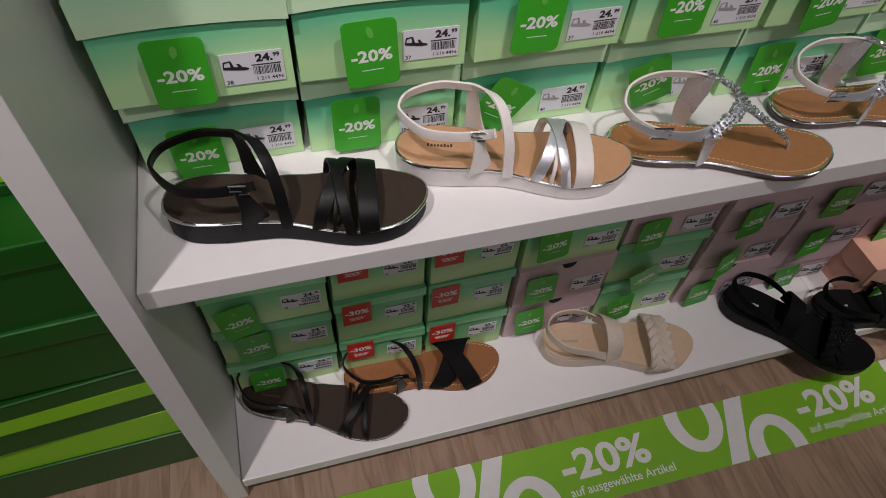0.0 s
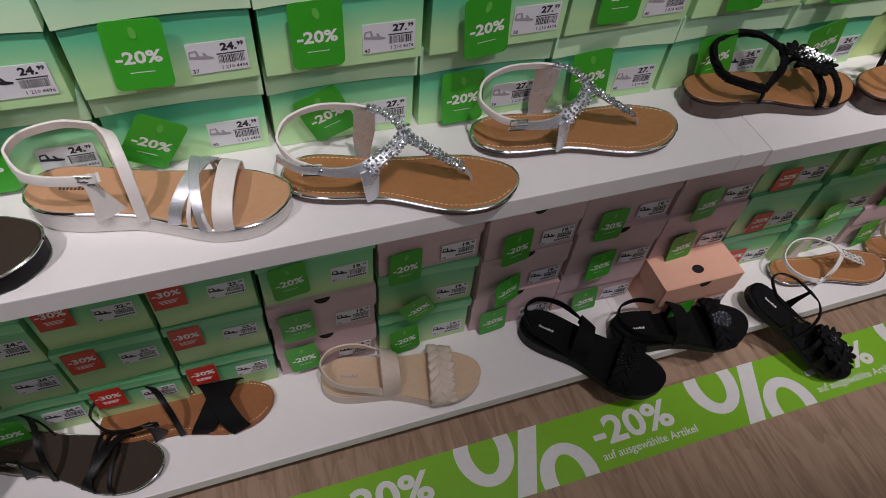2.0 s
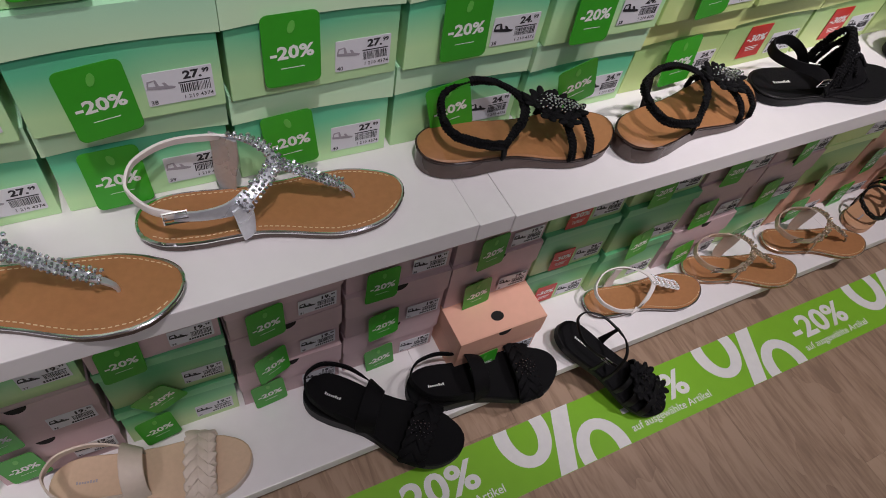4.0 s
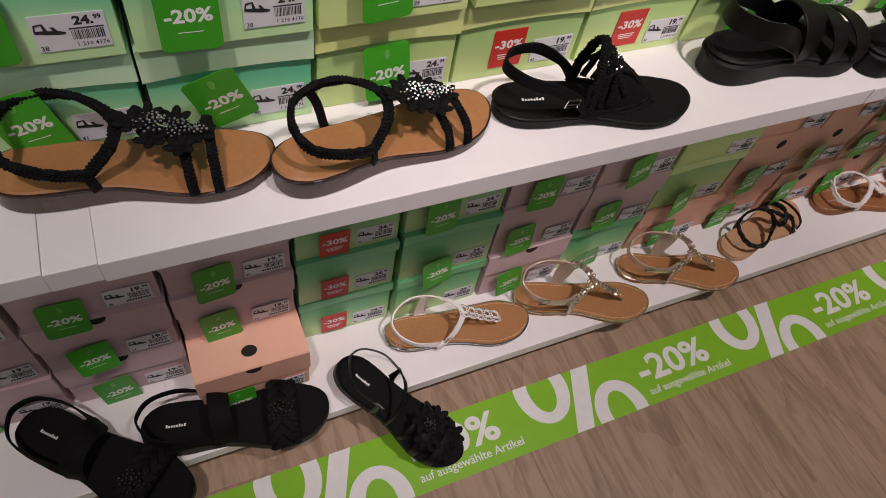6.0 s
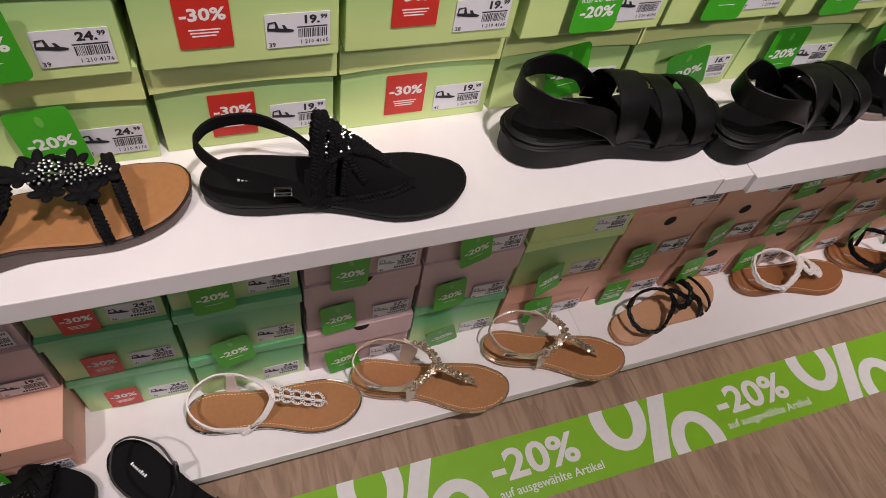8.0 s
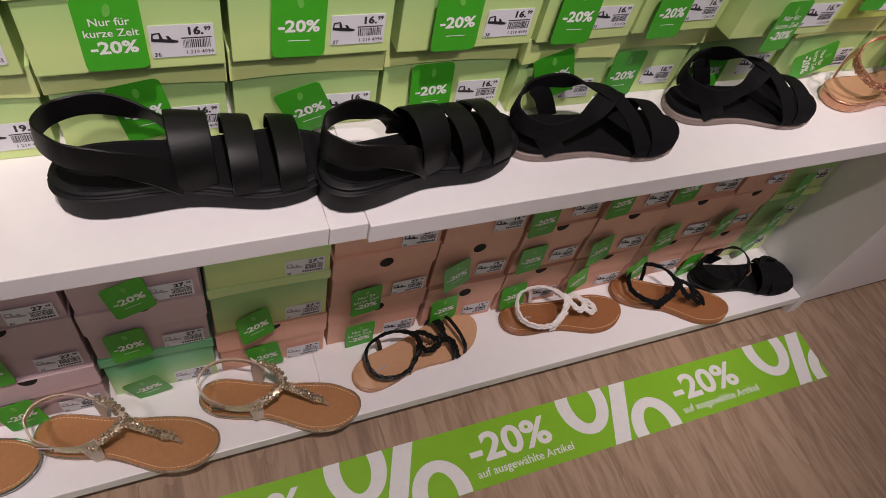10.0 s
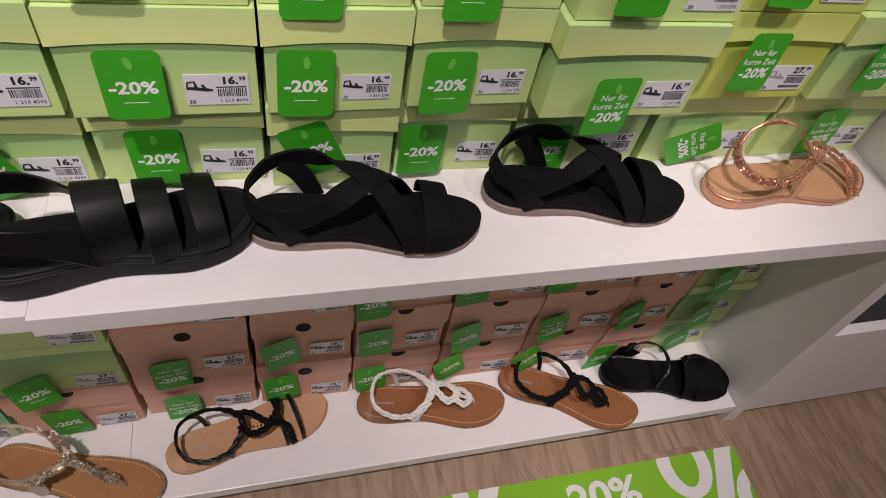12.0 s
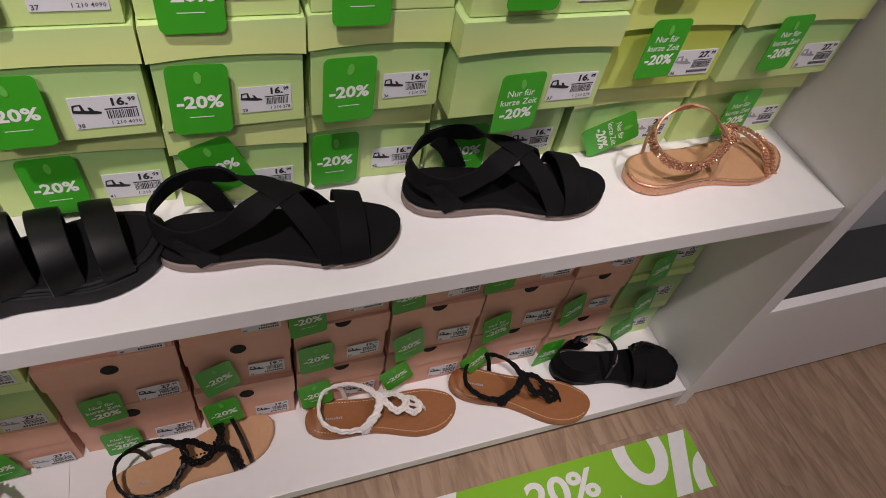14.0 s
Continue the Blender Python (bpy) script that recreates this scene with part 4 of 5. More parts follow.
def sole(shoe, last, outsole, insole, rim=None, stitch=False, foot=0.004, mark=None):
    spring = lambda u: 0.0 if u < 0.86 else 0.004 * ((u - 0.86) / 0.14) ** 2
    part("outsole", slab(last, 0.0, spring, lambda u: last.top(u) - foot, 0.0016), outsole, shoe, smooth=True)
    if rim:
        part("rim", slab(last, -0.0012, lambda u: last.top(u) - foot + 0.0001, lambda u: last.top(u) - foot + 0.0032, 0.0009), rim, shoe, "shiny metallic rim", smooth=True)
    part("insole", slab(last, 0.0004, lambda u: last.top(u) - foot + 0.0002, last.top, 0.0016), insole, shoe, smooth=True)
    if stitch:
        bm = bmesh.new()
        n = 96
        for side in (-1, 1):
            for i in range(4, n - 3, 1):
                if i % 2:
                    continue
                u = 0.015 + 0.97 * i / n
                k = max(0.0, 1 - 0.0055 / max(0.006, last.half(u)))
                p = last.at(u, side * k, 0.0004)
                q = last.at(u + 0.012, side * max(0.0, 1 - 0.0055 / max(0.006, last.half(u + 0.012))), 0.0004)
                tube(bm, [p, q], 0.00055, 4)
        tagged(part("stitching", bm, THREAD, shoe), kind="stuff")
    if mark:
        p = last.at(0.13, -0.05, 0.0004)
        bm = bmesh.new()
        for k in range(8):
            block(bm, p.x + k * 0.0034, p.x + k * 0.0034 + 0.0022, p.y - 0.0016, p.y + (0.0026 if k in (0, 5, 7) else 0.0012), p.z - 0.0002, p.z + 0.0003)
        tagged(part("brand_mark", bm, mark, shoe, "plain pale printed mark"), kind="stuff")


def buckle(shoe, p, size=0.013, yaw=0.0):
    bm = bmesh.new()
    w, h = size / 2, size * 0.42
    loop = [(-w, 0, -h), (w, 0, -h), (w, 0, h), (-w, 0, h), (-w, 0, -h)]
    m = Matrix.Translation(p) @ pose(0, 0, 0, 8, 0, yaw)
    tube(bm, [m @ Vector(q) for q in loop], 0.0011, 5)
    tube(bm, [m @ Vector((-w, -0.001, 0)), m @ Vector((w * 1.1, -0.0012, 0))], 0.0008, 5)
    part("buckle", bm, CHROME, shoe, "small chrome buckle", smooth=True)


def strap(shoe, last, pts, w, mat, name="strap", t=0.0027, taper=False, raw=False):
    return part(name, ribbon(bmesh.new(), pts if raw else [last.at(*p) for p in pts], last, w, t, taper), mat, shoe, smooth=True)


def cord(shoe, last, pts, r, mat, name="braided_strap", pitch=0.011, raw=False, flat=0.55, spread=0.0):
    return part(name, braid(bmesh.new(), pts if raw else [last.at(*p) for p in pts], last, r, pitch, flat, spread), mat, shoe, smooth=True)


def gems(shoe, last, pts, mat, r=0.0026, rows=2, name="bead_trim", gap=0.0046):
    return part(name, beads(bmesh.new(), [last.at(*p) for p in pts], last, r, gap, rows), mat, shoe)


def sandal(m, label, where):
    return empty("sandal", m, label, "sandal", "sandals on the upper board" if where == "U" else "sandals on the lower board")


def back_loop(shoe, last, mat, w, h=0.0, buckled=True):
    """Ankle strap round the heel with an instep strap falling to the near side."""
    strap(shoe, last, [(0.325, -1.02, 0.043 + h), (0.22, -1.08, 0.043 + h), (0.11, -1.0, 0.043 + h), (0.03, -0.55, 0.044 + h), (0.012, 0.1, 0.046 + h), (0.05, 0.8, 0.049 + h), (0.17, 1.0, 0.052 + h), (0.30, 0.85, 0.056 + h)], w, mat, "ankle_strap")
    strap(shoe, last, [(0.30, 0.85, 0.056 + h), (0.37, 0.35, 0.063 + h), (0.42, -0.35, 0.059 + h), (0.452, -0.85, 0.034), (0.462, -1.04, 0.004), (0.463, -1.07, -0.006)], w * 1.05, mat, "instep_strap")
    strap(shoe, last, [(0.33, 1.02, -0.003), (0.32, 1.03, 0.014), (0.31, 1.0, 0.036), (0.295, 0.86, 0.058 + h)], w, mat, "side_strap", taper=(w * 2.6, w * 1.1))
    strap(shoe, last, [(0.35, -1.035, -0.003), (0.345, -1.06, 0.012), (0.335, -1.06, 0.028), (0.32, -1.03, 0.048 + h)], w, mat, "side_strap", taper=(w * 2.9, w * 1.0))
    if buckled:
        buckle(shoe, last.at(0.325, -1.13, 0.045 + h), 0.014)
        strap(shoe, last, [(0.325, -1.10, 0.046 + h), (0.36, -1.16, 0.050 + h), (0.385, -1.30, 0.056 + h)], w * 0.85, mat, "strap_end")


def slingback(shoe, last, mat, w, u=0.44, h=0.0, top=0.052):
    strap(shoe, last, [(u, -1.01, 0.004), (u - 0.10, -1.08, 0.018 + h * 0.5), (0.20, -1.06, 0.027 + h), (0.09, -0.95, 0.032 + h), (0.02, -0.45, 0.033 + h), (0.015, 0.3, 0.033 + h), (0.07, 0.9, 0.032 + h), (0.2, 1.04, 0.029 + h), (u - 0.08, 1.05, 0.018 + h * 0.5), (u, 1.02, 0.004)], w, mat, "slingback_strap")


def ring_loop(shoe, last, make, h=0.0):
    make([(0.35, -1.05, 0.016), (0.23, -1.12, 0.022 + h), (0.12, -0.75, 0.027 + h), (0.09, 0.0, 0.035 + h), (0.13, 0.75, 0.044 + h), (0.25, 0.95, 0.050 + h), (0.37, 0.7, 0.052 + h), (0.46, 0.1, 0.046 + h), (0.45, -0.5, 0.034 + h), (0.35, -1.05, 0.016)])


# one function for each design; the toe points along +x and -y is the outer side shown
def crossed_strap_sandal(m, where, label, straps, metal, insole, outsole, rim, heel, ball, thin=False):
    k = Last(0.248 if not thin else 0.262, heel, ball)
    s = sandal(m, label, where)
    sole(s, k, outsole, insole, rim, foot=0.0045, mark=BROWN_EDGE)
    back_loop(s, k, straps, 0.0105 if not thin else 0.008)
    if thin:
        strap(s, k, k.arch(0.70, 0.62, 0.026), 0.005, straps, "toe_strap", raw=True)
        strap(s, k, k.arch(0.67, 0.70, 0.028), 0.005, straps, "toe_strap", raw=True)
        strap(s, k, k.arch(0.64, 0.78, 0.028), 0.011, straps, "toe_strap", raw=True)
        strap(s, k, k.arch(0.80, 0.72, 0.024), 0.006, straps, "toe_strap", raw=True)
    else:
        strap(s, k, k.arch(0.77, 0.76, 0.026), 0.019, straps, "toe_strap", raw=True)
        strap(s, k, k.arch(0.58, 0.72, 0.032), 0.0125, metal, "toe_strap", raw=True)
        strap(s, k, k.arch(0.70, 0.61, 0.034), 0.010, metal, "toe_strap", raw=True)
        strap(s, k, k.arch(0.715, 0.60, 0.031), 0.004, straps, "toe_strap", raw=True)
        strap(s, k, k.arch(0.64, 0.68, 0.028), 0.004, straps, "toe_strap", raw=True)
    return s


def jewel_thong(m, where, label, leather, bead, rim, clear=False, insole=TAN, length=0.25, loose=False):
    k = Last(length, 0.0125, 0.011)
    s = sandal(m, label, where)
    sole(s, k, BROWN_EDGE if not clear else TAN, insole, rim, True, 0.004)
    grain = (0.0037, 2, "bead_trim", 0.0056) if clear else (0.0023, 4, "bead_trim", 0.0041)
    post = [(0.795, 0.02, 0.0), (0.788, 0.02, 0.008), (0.75, 0.03, 0.017), (0.66, 0.05, 0.031), (0.57, 0.08, 0.045), (0.51, 0.1, 0.053)]
    near = [(0.51, 0.1, 0.053), (0.47, -0.35, 0.051), (0.42, -0.75, 0.046), (0.37, -1.0, 0.039)]
    far = [(0.51, 0.1, 0.053), (0.48, 0.45, 0.061), (0.42, 0.75, 0.066), (0.36, 0.90, 0.069)]
    strap(s, k, post, 0.007, leather, "toe_post", taper=(0.004, 0.011))
    gems(s, k, post[2:], bead, *grain)
    gems(s, k, near, bead, *grain)
    gems(s, k, far, bead, *grain)
    strap(s, k, near, 0.0095, leather, "vamp_strap")
    strap(s, k, far, 0.0095, leather, "vamp_strap")
    # near quarter: a foot on the sole that runs back into the buckled band
    strap(s, k, [(0.385, -1.035, -0.003), (0.382, -1.06, 0.012), (0.378, -1.06, 0.026), (0.37, -1.03, 0.040)], 0.014, leather if not clear else CLEAR, "side_strap", taper=(0.013, 0.020))
    strap(s, k, [(0.40, -0.90, 0.043), (0.33, -1.05, 0.038), (0.24, -1.09, 0.038), (0.15, -1.08, 0.040)], 0.012, leather, "side_quarter", taper=(0.019, 0.0095))
    strap(s, k, [(0.33, 1.03, -0.003), (0.33, 1.05, 0.018), (0.34, 1.0, 0.044), (0.34, 0.92, 0.068)], 0.02, leather if not clear else CREAM, "side_strap", taper=(0.017, 0.027))
    if loose:
        strap(s, k, [(0.18, -1.14, 0.041), (0.10, -1.26, 0.044), (0.02, -1.40, 0.047)], 0.0100, leather, "strap_end")
    heel = [(0.17, -1.08, 0.040), (0.08, -0.95, 0.043), (0.02, -0.5, 0.047), (0.012, 0.1, 0.052), (0.05, 0.8, 0.058), (0.17, 1.0, 0.064), (0.36, 0.90, 0.069)]
    strap(s, k, heel, 0.0085 if not clear else 0.0125, WHITE_LEATHER if not clear else CLEAR, "ankle_strap")
    buckle(s, k.at(0.155, -1.15, 0.041), 0.019, 4)
    return s


def chain_thong(m, where, label):
    k = Last(0.25, 0.0125, 0.011)
    s = sandal(m, label, where)
    sole(s, k, BROWN_EDGE, TAN, CHROME, True, 0.004)
    loop = [(0.345, -1.05, 0.002), (0.27, -1.10, 0.012), (0.16, -1.10, 0.024), (0.07, -0.85, 0.032), (0.03, -0.2, 0.040), (0.06, 0.6, 0.048), (0.17, 1.0, 0.054), (0.32, 0.92, 0.058), (0.44, 0.4, 0.056), (0.49, -0.15, 0.048), (0.45, -0.7, 0.030), (0.39, -1.0, 0.012), (0.355, -1.06, 0.001)]
    strap(s, k, loop, 0.0088, WHITE_LEATHER, "ankle_loop")
    strap(s, k, [(0.35, -1.04, -0.003), (0.35, -1.08, 0.004), (0.34, -1.10, 0.010)], 0.012, WHITE_LEATHER, "side_strap")
    strap(s, k, [(0.25, 1.03, -0.003), (0.25, 1.05, 0.02), (0.26, 1.0, 0.054)], 0.016, WHITE_LEATHER, "side_strap", taper=(0.020, 0.013))
    strap(s, k, [(0.38, -1.08, 0.010), (0.36, -1.14, 0.006), (0.32, -1.22, 0.001)], 0.008, WHITE_LEATHER, "strap_end")
    buckle(s, k.at(0.385, -1.06, 0.013), 0.012, 30)
    strap(s, k, [(0.795, 0.02, 0.0), (0.785, 0.02, 0.007), (0.74, 0.03, 0.014), (0.64, 0.05, 0.025), (0.49, 0.0, 0.046)], 0.004, WHITE_LEATHER, "toe_post")
    for j in range(5):
        c = k.at(0.51 + 0.058 * j, 0.04, 0.043 - 0.0072 * j)
        ring_path = [c + Vector((0.0086 * math.cos(a), 0.0100 * math.sin(a), 0.0030 - 0.004 * math.cos(a))) for a in [i * math.pi / 8 for i in range(17)]]
        part("chain_link", tube(bmesh.new(), ring_path, 0.0023, 6), WHITE_LEATHER, s, "sequinned round link", smooth=True)
        bm = bmesh.new()
        for p in ring_path[:-1]:
            bmesh.ops.create_icosphere(bm, subdivisions=1, radius=0.0013, matrix=Matrix.Translation(p + Vector((0, 0, 0.0022))))
        part("bead_trim", bm, CRYSTAL, s)
    return s


def flower_sandal(m, where, label, length=0.24):
    k = Last(length, 0.027, 0.017)
    s = sandal(m, label, where)
    sole(s, k, BROWN_EDGE, TAN, PIPING, foot=0.005)
    ring_loop(s, k, lambda p: cord(s, k, p, 0.0031, MATT_BLACK, "ankle_loop"), 0.004)
    strap(s, k, [(0.35, -1.04, 0.017), (0.36, -1.05, 0.006), (0.365, -1.03, -0.003)], 0.009, MATT_BLACK, "side_strap")
    strap(s, k, [(0.20, 0.95, 0.05), (0.24, 1.05, 0.03), (0.27, 1.02, -0.003)], 0.009, MATT_BLACK, "side_strap")
    for u0, u1 in ((0.69, 0.66), (0.78, 0.76)):
        cord(s, k, k.arch(u0, u1, 0.030), 0.0027, MATT_BLACK, "toe_strap", raw=True)
    strap(s, k, [(0.46, 0.1, 0.055), (0.54, 0.0, 0.047), (0.63, -0.05, 0.038), (0.74, -0.05, 0.031)], 0.012, MATT_BLACK, "vamp_strap")
    for u, side, z in ((0.52, -0.05, 0.050), (0.57, 0.25, 0.048), (0.58, -0.4, 0.043), (0.66, 0.3, 0.040), (0.67, -0.45, 0.036), (0.74, -0.05, 0.034)):
        part("flower", petals(bmesh.new(), k.at(u, side, z), 6, 0.0086), MATT_BLACK, s, "black fabric flower", smooth=True)
    for u, side, z, n, wide, seed in ((0.585, -0.10, 0.050, 34, 0.0145, 3), (0.665, -0.10, 0.043, 30, 0.0125, 4), (0.735, -0.10, 0.039, 14, 0.008, 5)):
        part("bead_trim", cluster(bmesh.new(), k.at(u, side, z + 0.001), k, n, wide, 0.0013, seed), CRYSTAL, s, "sparkling pale crystal beads")
    return s


def crochet_sandal(m, where, label):
    k = Last(0.243, 0.017, 0.012)
    s = sandal(m, label, where)
    sole(s, k, RUBBER, MATT_BLACK, BLACK, mark=TAG_INK)
    part("vamp", vamp_shell(k, 0.70), MATT_BLACK, s, smooth=True)
    lift = Vector((0, 0, 0.0018))
    for sgn in (-1, 1):
        cord(s, k, [vamp_point(k, v, sgn * 1.0) + lift for v in (0.02, 0.2, 0.4, 0.6, 0.8, 1.0)], 0.0030, MATT_BLACK, "woven_strap", raw=True)
        cord(s, k, [vamp_point(k, v, sgn * q) + lift for v, q in ((0.30, 0.05), (0.5, 0.12), (0.7, 0.34), (0.86, 0.58), (1.0, 0.82))], 0.0026, MATT_BLACK, "woven_strap", raw=True)
        cord(s, k, [vamp_point(k, v, sgn * q) + lift for v, q in ((0.52, 0.75), (0.66, 0.55), (0.82, 0.30), (1.0, 0.04))], 0.0026, MATT_BLACK, "woven_strap", raw=True)
    cord(s, k, [vamp_point(k, 1.0, q) + lift for q in (-1.0, -0.8, -0.5, -0.2, 0.1, 0.4, 0.7, 1.0)], 0.0034, MATT_BLACK, "woven_strap", raw=True)
    for v in (0.72, 0.86):
        cord(s, k, [vamp_point(k, v, q) + lift for q in (-0.95, -0.6, -0.2, 0.2, 0.6, 0.95)], 0.0024, MATT_BLACK, "woven_strap", raw=True)
    strap(s, k, [vamp_point(k, 0.98, q) for q in (-0.72, -0.85, -0.97)] + [k.at(0.40, -1.04, -0.004)], 0.026, MATT_BLACK, "side_quarter", raw=True)
    bm = bmesh.new()
    for v, q in ((0.79, -0.42), (0.79, -0.12), (0.79, 0.2), (0.93, -0.46), (0.93, -0.2), (0.93, 0.08), (0.93, 0.35), (0.72, -0.3), (0.72, 0.05)):
        cluster(bm, vamp_point(k, v, q) - lift, k, 4, 0.0045, 0.0012, 2)
    part("bead_trim", bm, CRYSTAL, s, "tiny pale beads in the mesh")
    slingback(s, k, MATT_BLACK, 0.014, 0.42, 0.014, 0.060)
    buckle(s, k.at(0.30, -1.22, 0.024), 0.014, 2)
    return s


def platform_sandal(m, where, label, length=0.258):
    k = Last(length, 0.036, 0.028, wide=1.03)
    s = sandal(m, label, where)
    sole(s, k, RUBBER, RUBBER, None, foot=0.005, mark=TAG_INK)
    part("welt", slab(k, -0.0022, lambda u: k.top(u) - 0.0105, lambda u: k.top(u) - 0.0065, 0.0012), RUBBER, s, smooth=True)
    for u0, u1, h, w in ((0.475, 0.455, 0.052, 0.037), (0.64, 0.625, 0.042, 0.027), (0.805, 0.795, 0.033, 0.027)):
        strap(s, k, k.arch(u0, u1, h), w, BLACK, "wide_strap", 0.0030, raw=True)
    slingback(s, k, BLACK, 0.026, 0.44, 0.014, 0.050)
    part("footbed_edge", slab(k, 0.006, lambda u: k.top(u) - 0.001, lambda u: k.top(u) + 0.0012, 0.0005), MATT_BLACK, s, smooth=True)
    return s


def elastic_sandal(m, where, label):
    k = Last(0.238, 0.020, 0.015, wide=1.03)
    s = sandal(m, label, where)
    sole(s, k, TAUPE, MATT_BLACK, None, foot=0.0085, mark=TAG_INK)
    strap(s, k, [(0.015, -0.1, 0.030), (0.05, -0.8, 0.028), (0.16, -1.05, 0.027), (0.28, -0.95, 0.034), (0.40, -0.55, 0.047), (0.50, 0.05, 0.053), (0.58, 0.6, 0.040), (0.66, 1.02, -0.002)], 0.024, MATT_BLACK, "crossed_strap", 0.0030)
    strap(s, k, [(0.015, -0.1, 0.031), (0.03, 0.5, 0.035), (0.11, 0.98, 0.042), (0.24, 1.0, 0.049), (0.38, 0.62, 0.054), (0.50, 0.0, 0.054), (0.60, -0.6, 0.038), (0.68, -0.98, 0.010), (0.69, -1.02, -0.002)], 0.024, MATT_BLACK, "crossed_strap", 0.0030)
    strap(s, k, [(0.10, -1.03, 0.030), (0.16, -1.05, 0.014), (0.22, -1.03, -0.003)], 0.026, MATT_BLACK, "heel_tab", 0.0028)
    strap(s, k, [(0.16, 1.03, 0.040), (0.22, 1.06, 0.024), (0.28, 1.03, -0.003)], 0.022, MATT_BLACK, "heel_tab", 0.0028)
    strap(s, k, k.arch(0.78, 0.77, 0.029), 0.028, MATT_BLACK, "toe_strap", 0.0030, raw=True)
    return s


def rose_sandal(m, where, label):
    k = Last(0.230, 0.018, 0.012)
    s = sandal(m, label, where)
    sole(s, k, ROSE, NUDE, ROSE, foot=0.004)
    band = [(0.52, -0.30, 0.042), (0.42, -0.85, 0.034), (0.30, -1.10, 0.030), (0.17, -1.10, 0.032), (0.08, -0.75, 0.038), (0.055, -0.1, 0.044), (0.09, 0.5, 0.049)]
    strap(s, k, band, 0.0115, ROSE, "ankle_strap")
    gems(s, k, band, ROSE, 0.0021, 3, gap=0.0040)
    strap(s, k, [(0.09, 0.5, 0.049), (0.17, 0.85, 0.060), (0.28, 0.85, 0.070), (0.39, 0.55, 0.070), (0.47, 0.1, 0.056), (0.52, -0.30, 0.043)], 0.0085, ROSE, "ankle_loop")
    strap(s, k, [(0.13, 0.75, 0.055), (0.14, 1.02, 0.03), (0.16, 1.03, -0.003)], 0.009, NUDE, "side_strap")
    strap(s, k, [(0.51, -0.45, 0.038), (0.47, -0.95, 0.014), (0.455, -1.035, -0.003)], 0.0085, NUDE, "side_strap")
    part("knot", cluster(bmesh.new(), k.at(0.54, -0.2, 0.042), k, 34, 0.013, 0.0021, 9), ROSE, s, "twisted beaded knot", smooth=True)
    for d in (0.0, 0.055):
        toe = [(0.55, 0.15, 0.042), (0.64 - d, 0.62, 0.036), (0.74 - d, 0.75, 0.026), (0.83 - d, 0.35, 0.022), (0.87 - d, -0.35, 0.016), (0.86 - d, -1.0, -0.002)]
        gems(s, k, toe, ROSE, 0.0021, 2, gap=0.0042)
        strap(s, k, toe, 0.0075, ROSE, "toe_strap")
    return s


def wide_cross_sandal(m, where, label):
    k = Last(0.257, 0.016, 0.012)
    s = sandal(m, label, where)
    sole(s, k, COGNAC, COGNAC, None, True, 0.004)
    back_loop(s, k, BLACK, 0.0085)
    strap(s, k, k.arch(0.57, 0.80, 0.031), 0.030, MATT_BLACK, "crossed_strap", 0.0030, raw=True)
    strap(s, k, k.arch(0.80, 0.58, 0.034), 0.030, MATT_BLACK, "crossed_strap", 0.0030, raw=True)
    return s


def woven_band_sandal(m, where, label, leather, outsole, insole, fat, mark, shine=False):
    k = Last(0.261, 0.030, 0.022, wide=1.08)
    s = sandal(m, label, where)
    sole(s, k, outsole, insole, None, foot=0.005, mark=mark)
    strap(s, k, k.arch(0.44, 0.40, 0.046), 0.030, leather, "instep_strap", 0.0030, raw=True)
    slingback(s, k, leather, 0.014, 0.42, 0.002, 0.044)
    part("woven_band", plait(bmesh.new(), k.arch(0.745, 0.735, 0.024), k, 0.046, 5, fat), leather, s, smooth=True)
    strap(s, k, k.arch(0.745, 0.735, 0.021), 0.040, leather, "band_lining", raw=True)
    if shine:
        part("bead_trim", cluster(bmesh.new(), k.at(0.735, -0.2, 0.033), k, 26, 0.018, 0.0012, 8), DARK_CRYSTAL, s, "glossy black beads", smooth=True)
    return s


def ornament_sandal(m, where, label):
    k = Last(0.245, 0.020, 0.014)
    s = sandal(m, label, where)
    sole(s, k, RUBBER, MATT_BLACK, None, mark=TAG_INK)
    back_loop(s, k, BLACK, 0.0055)
    for u0, u1, w in ((0.58, 0.62, 0.010), (0.70, 0.68, 0.014), (0.82, 0.80, 0.013)):
        strap(s, k, k.arch(u0, u1, 0.030), w, BLACK, "toe_strap", raw=True)
    for u, side in ((0.62, 0.0), (0.70, -0.4), (0.70, 0.45), (0.78, 0.0), (0.84, -0.35), (0.84, 0.35)):
        part("flower", petals(bmesh.new(), k.at(u, side, 0.032 - 0.04 * (u - 0.62) - 0.010 * abs(side)), 7, 0.0125), MATT_BLACK, s, "black fabric flower", smooth=True)
    part("bead_trim", cluster(bmesh.new(), k.at(0.66, 0.0, 0.037), k, 14, 0.010, 0.002, 5), JET, s, smooth=True)
    return s


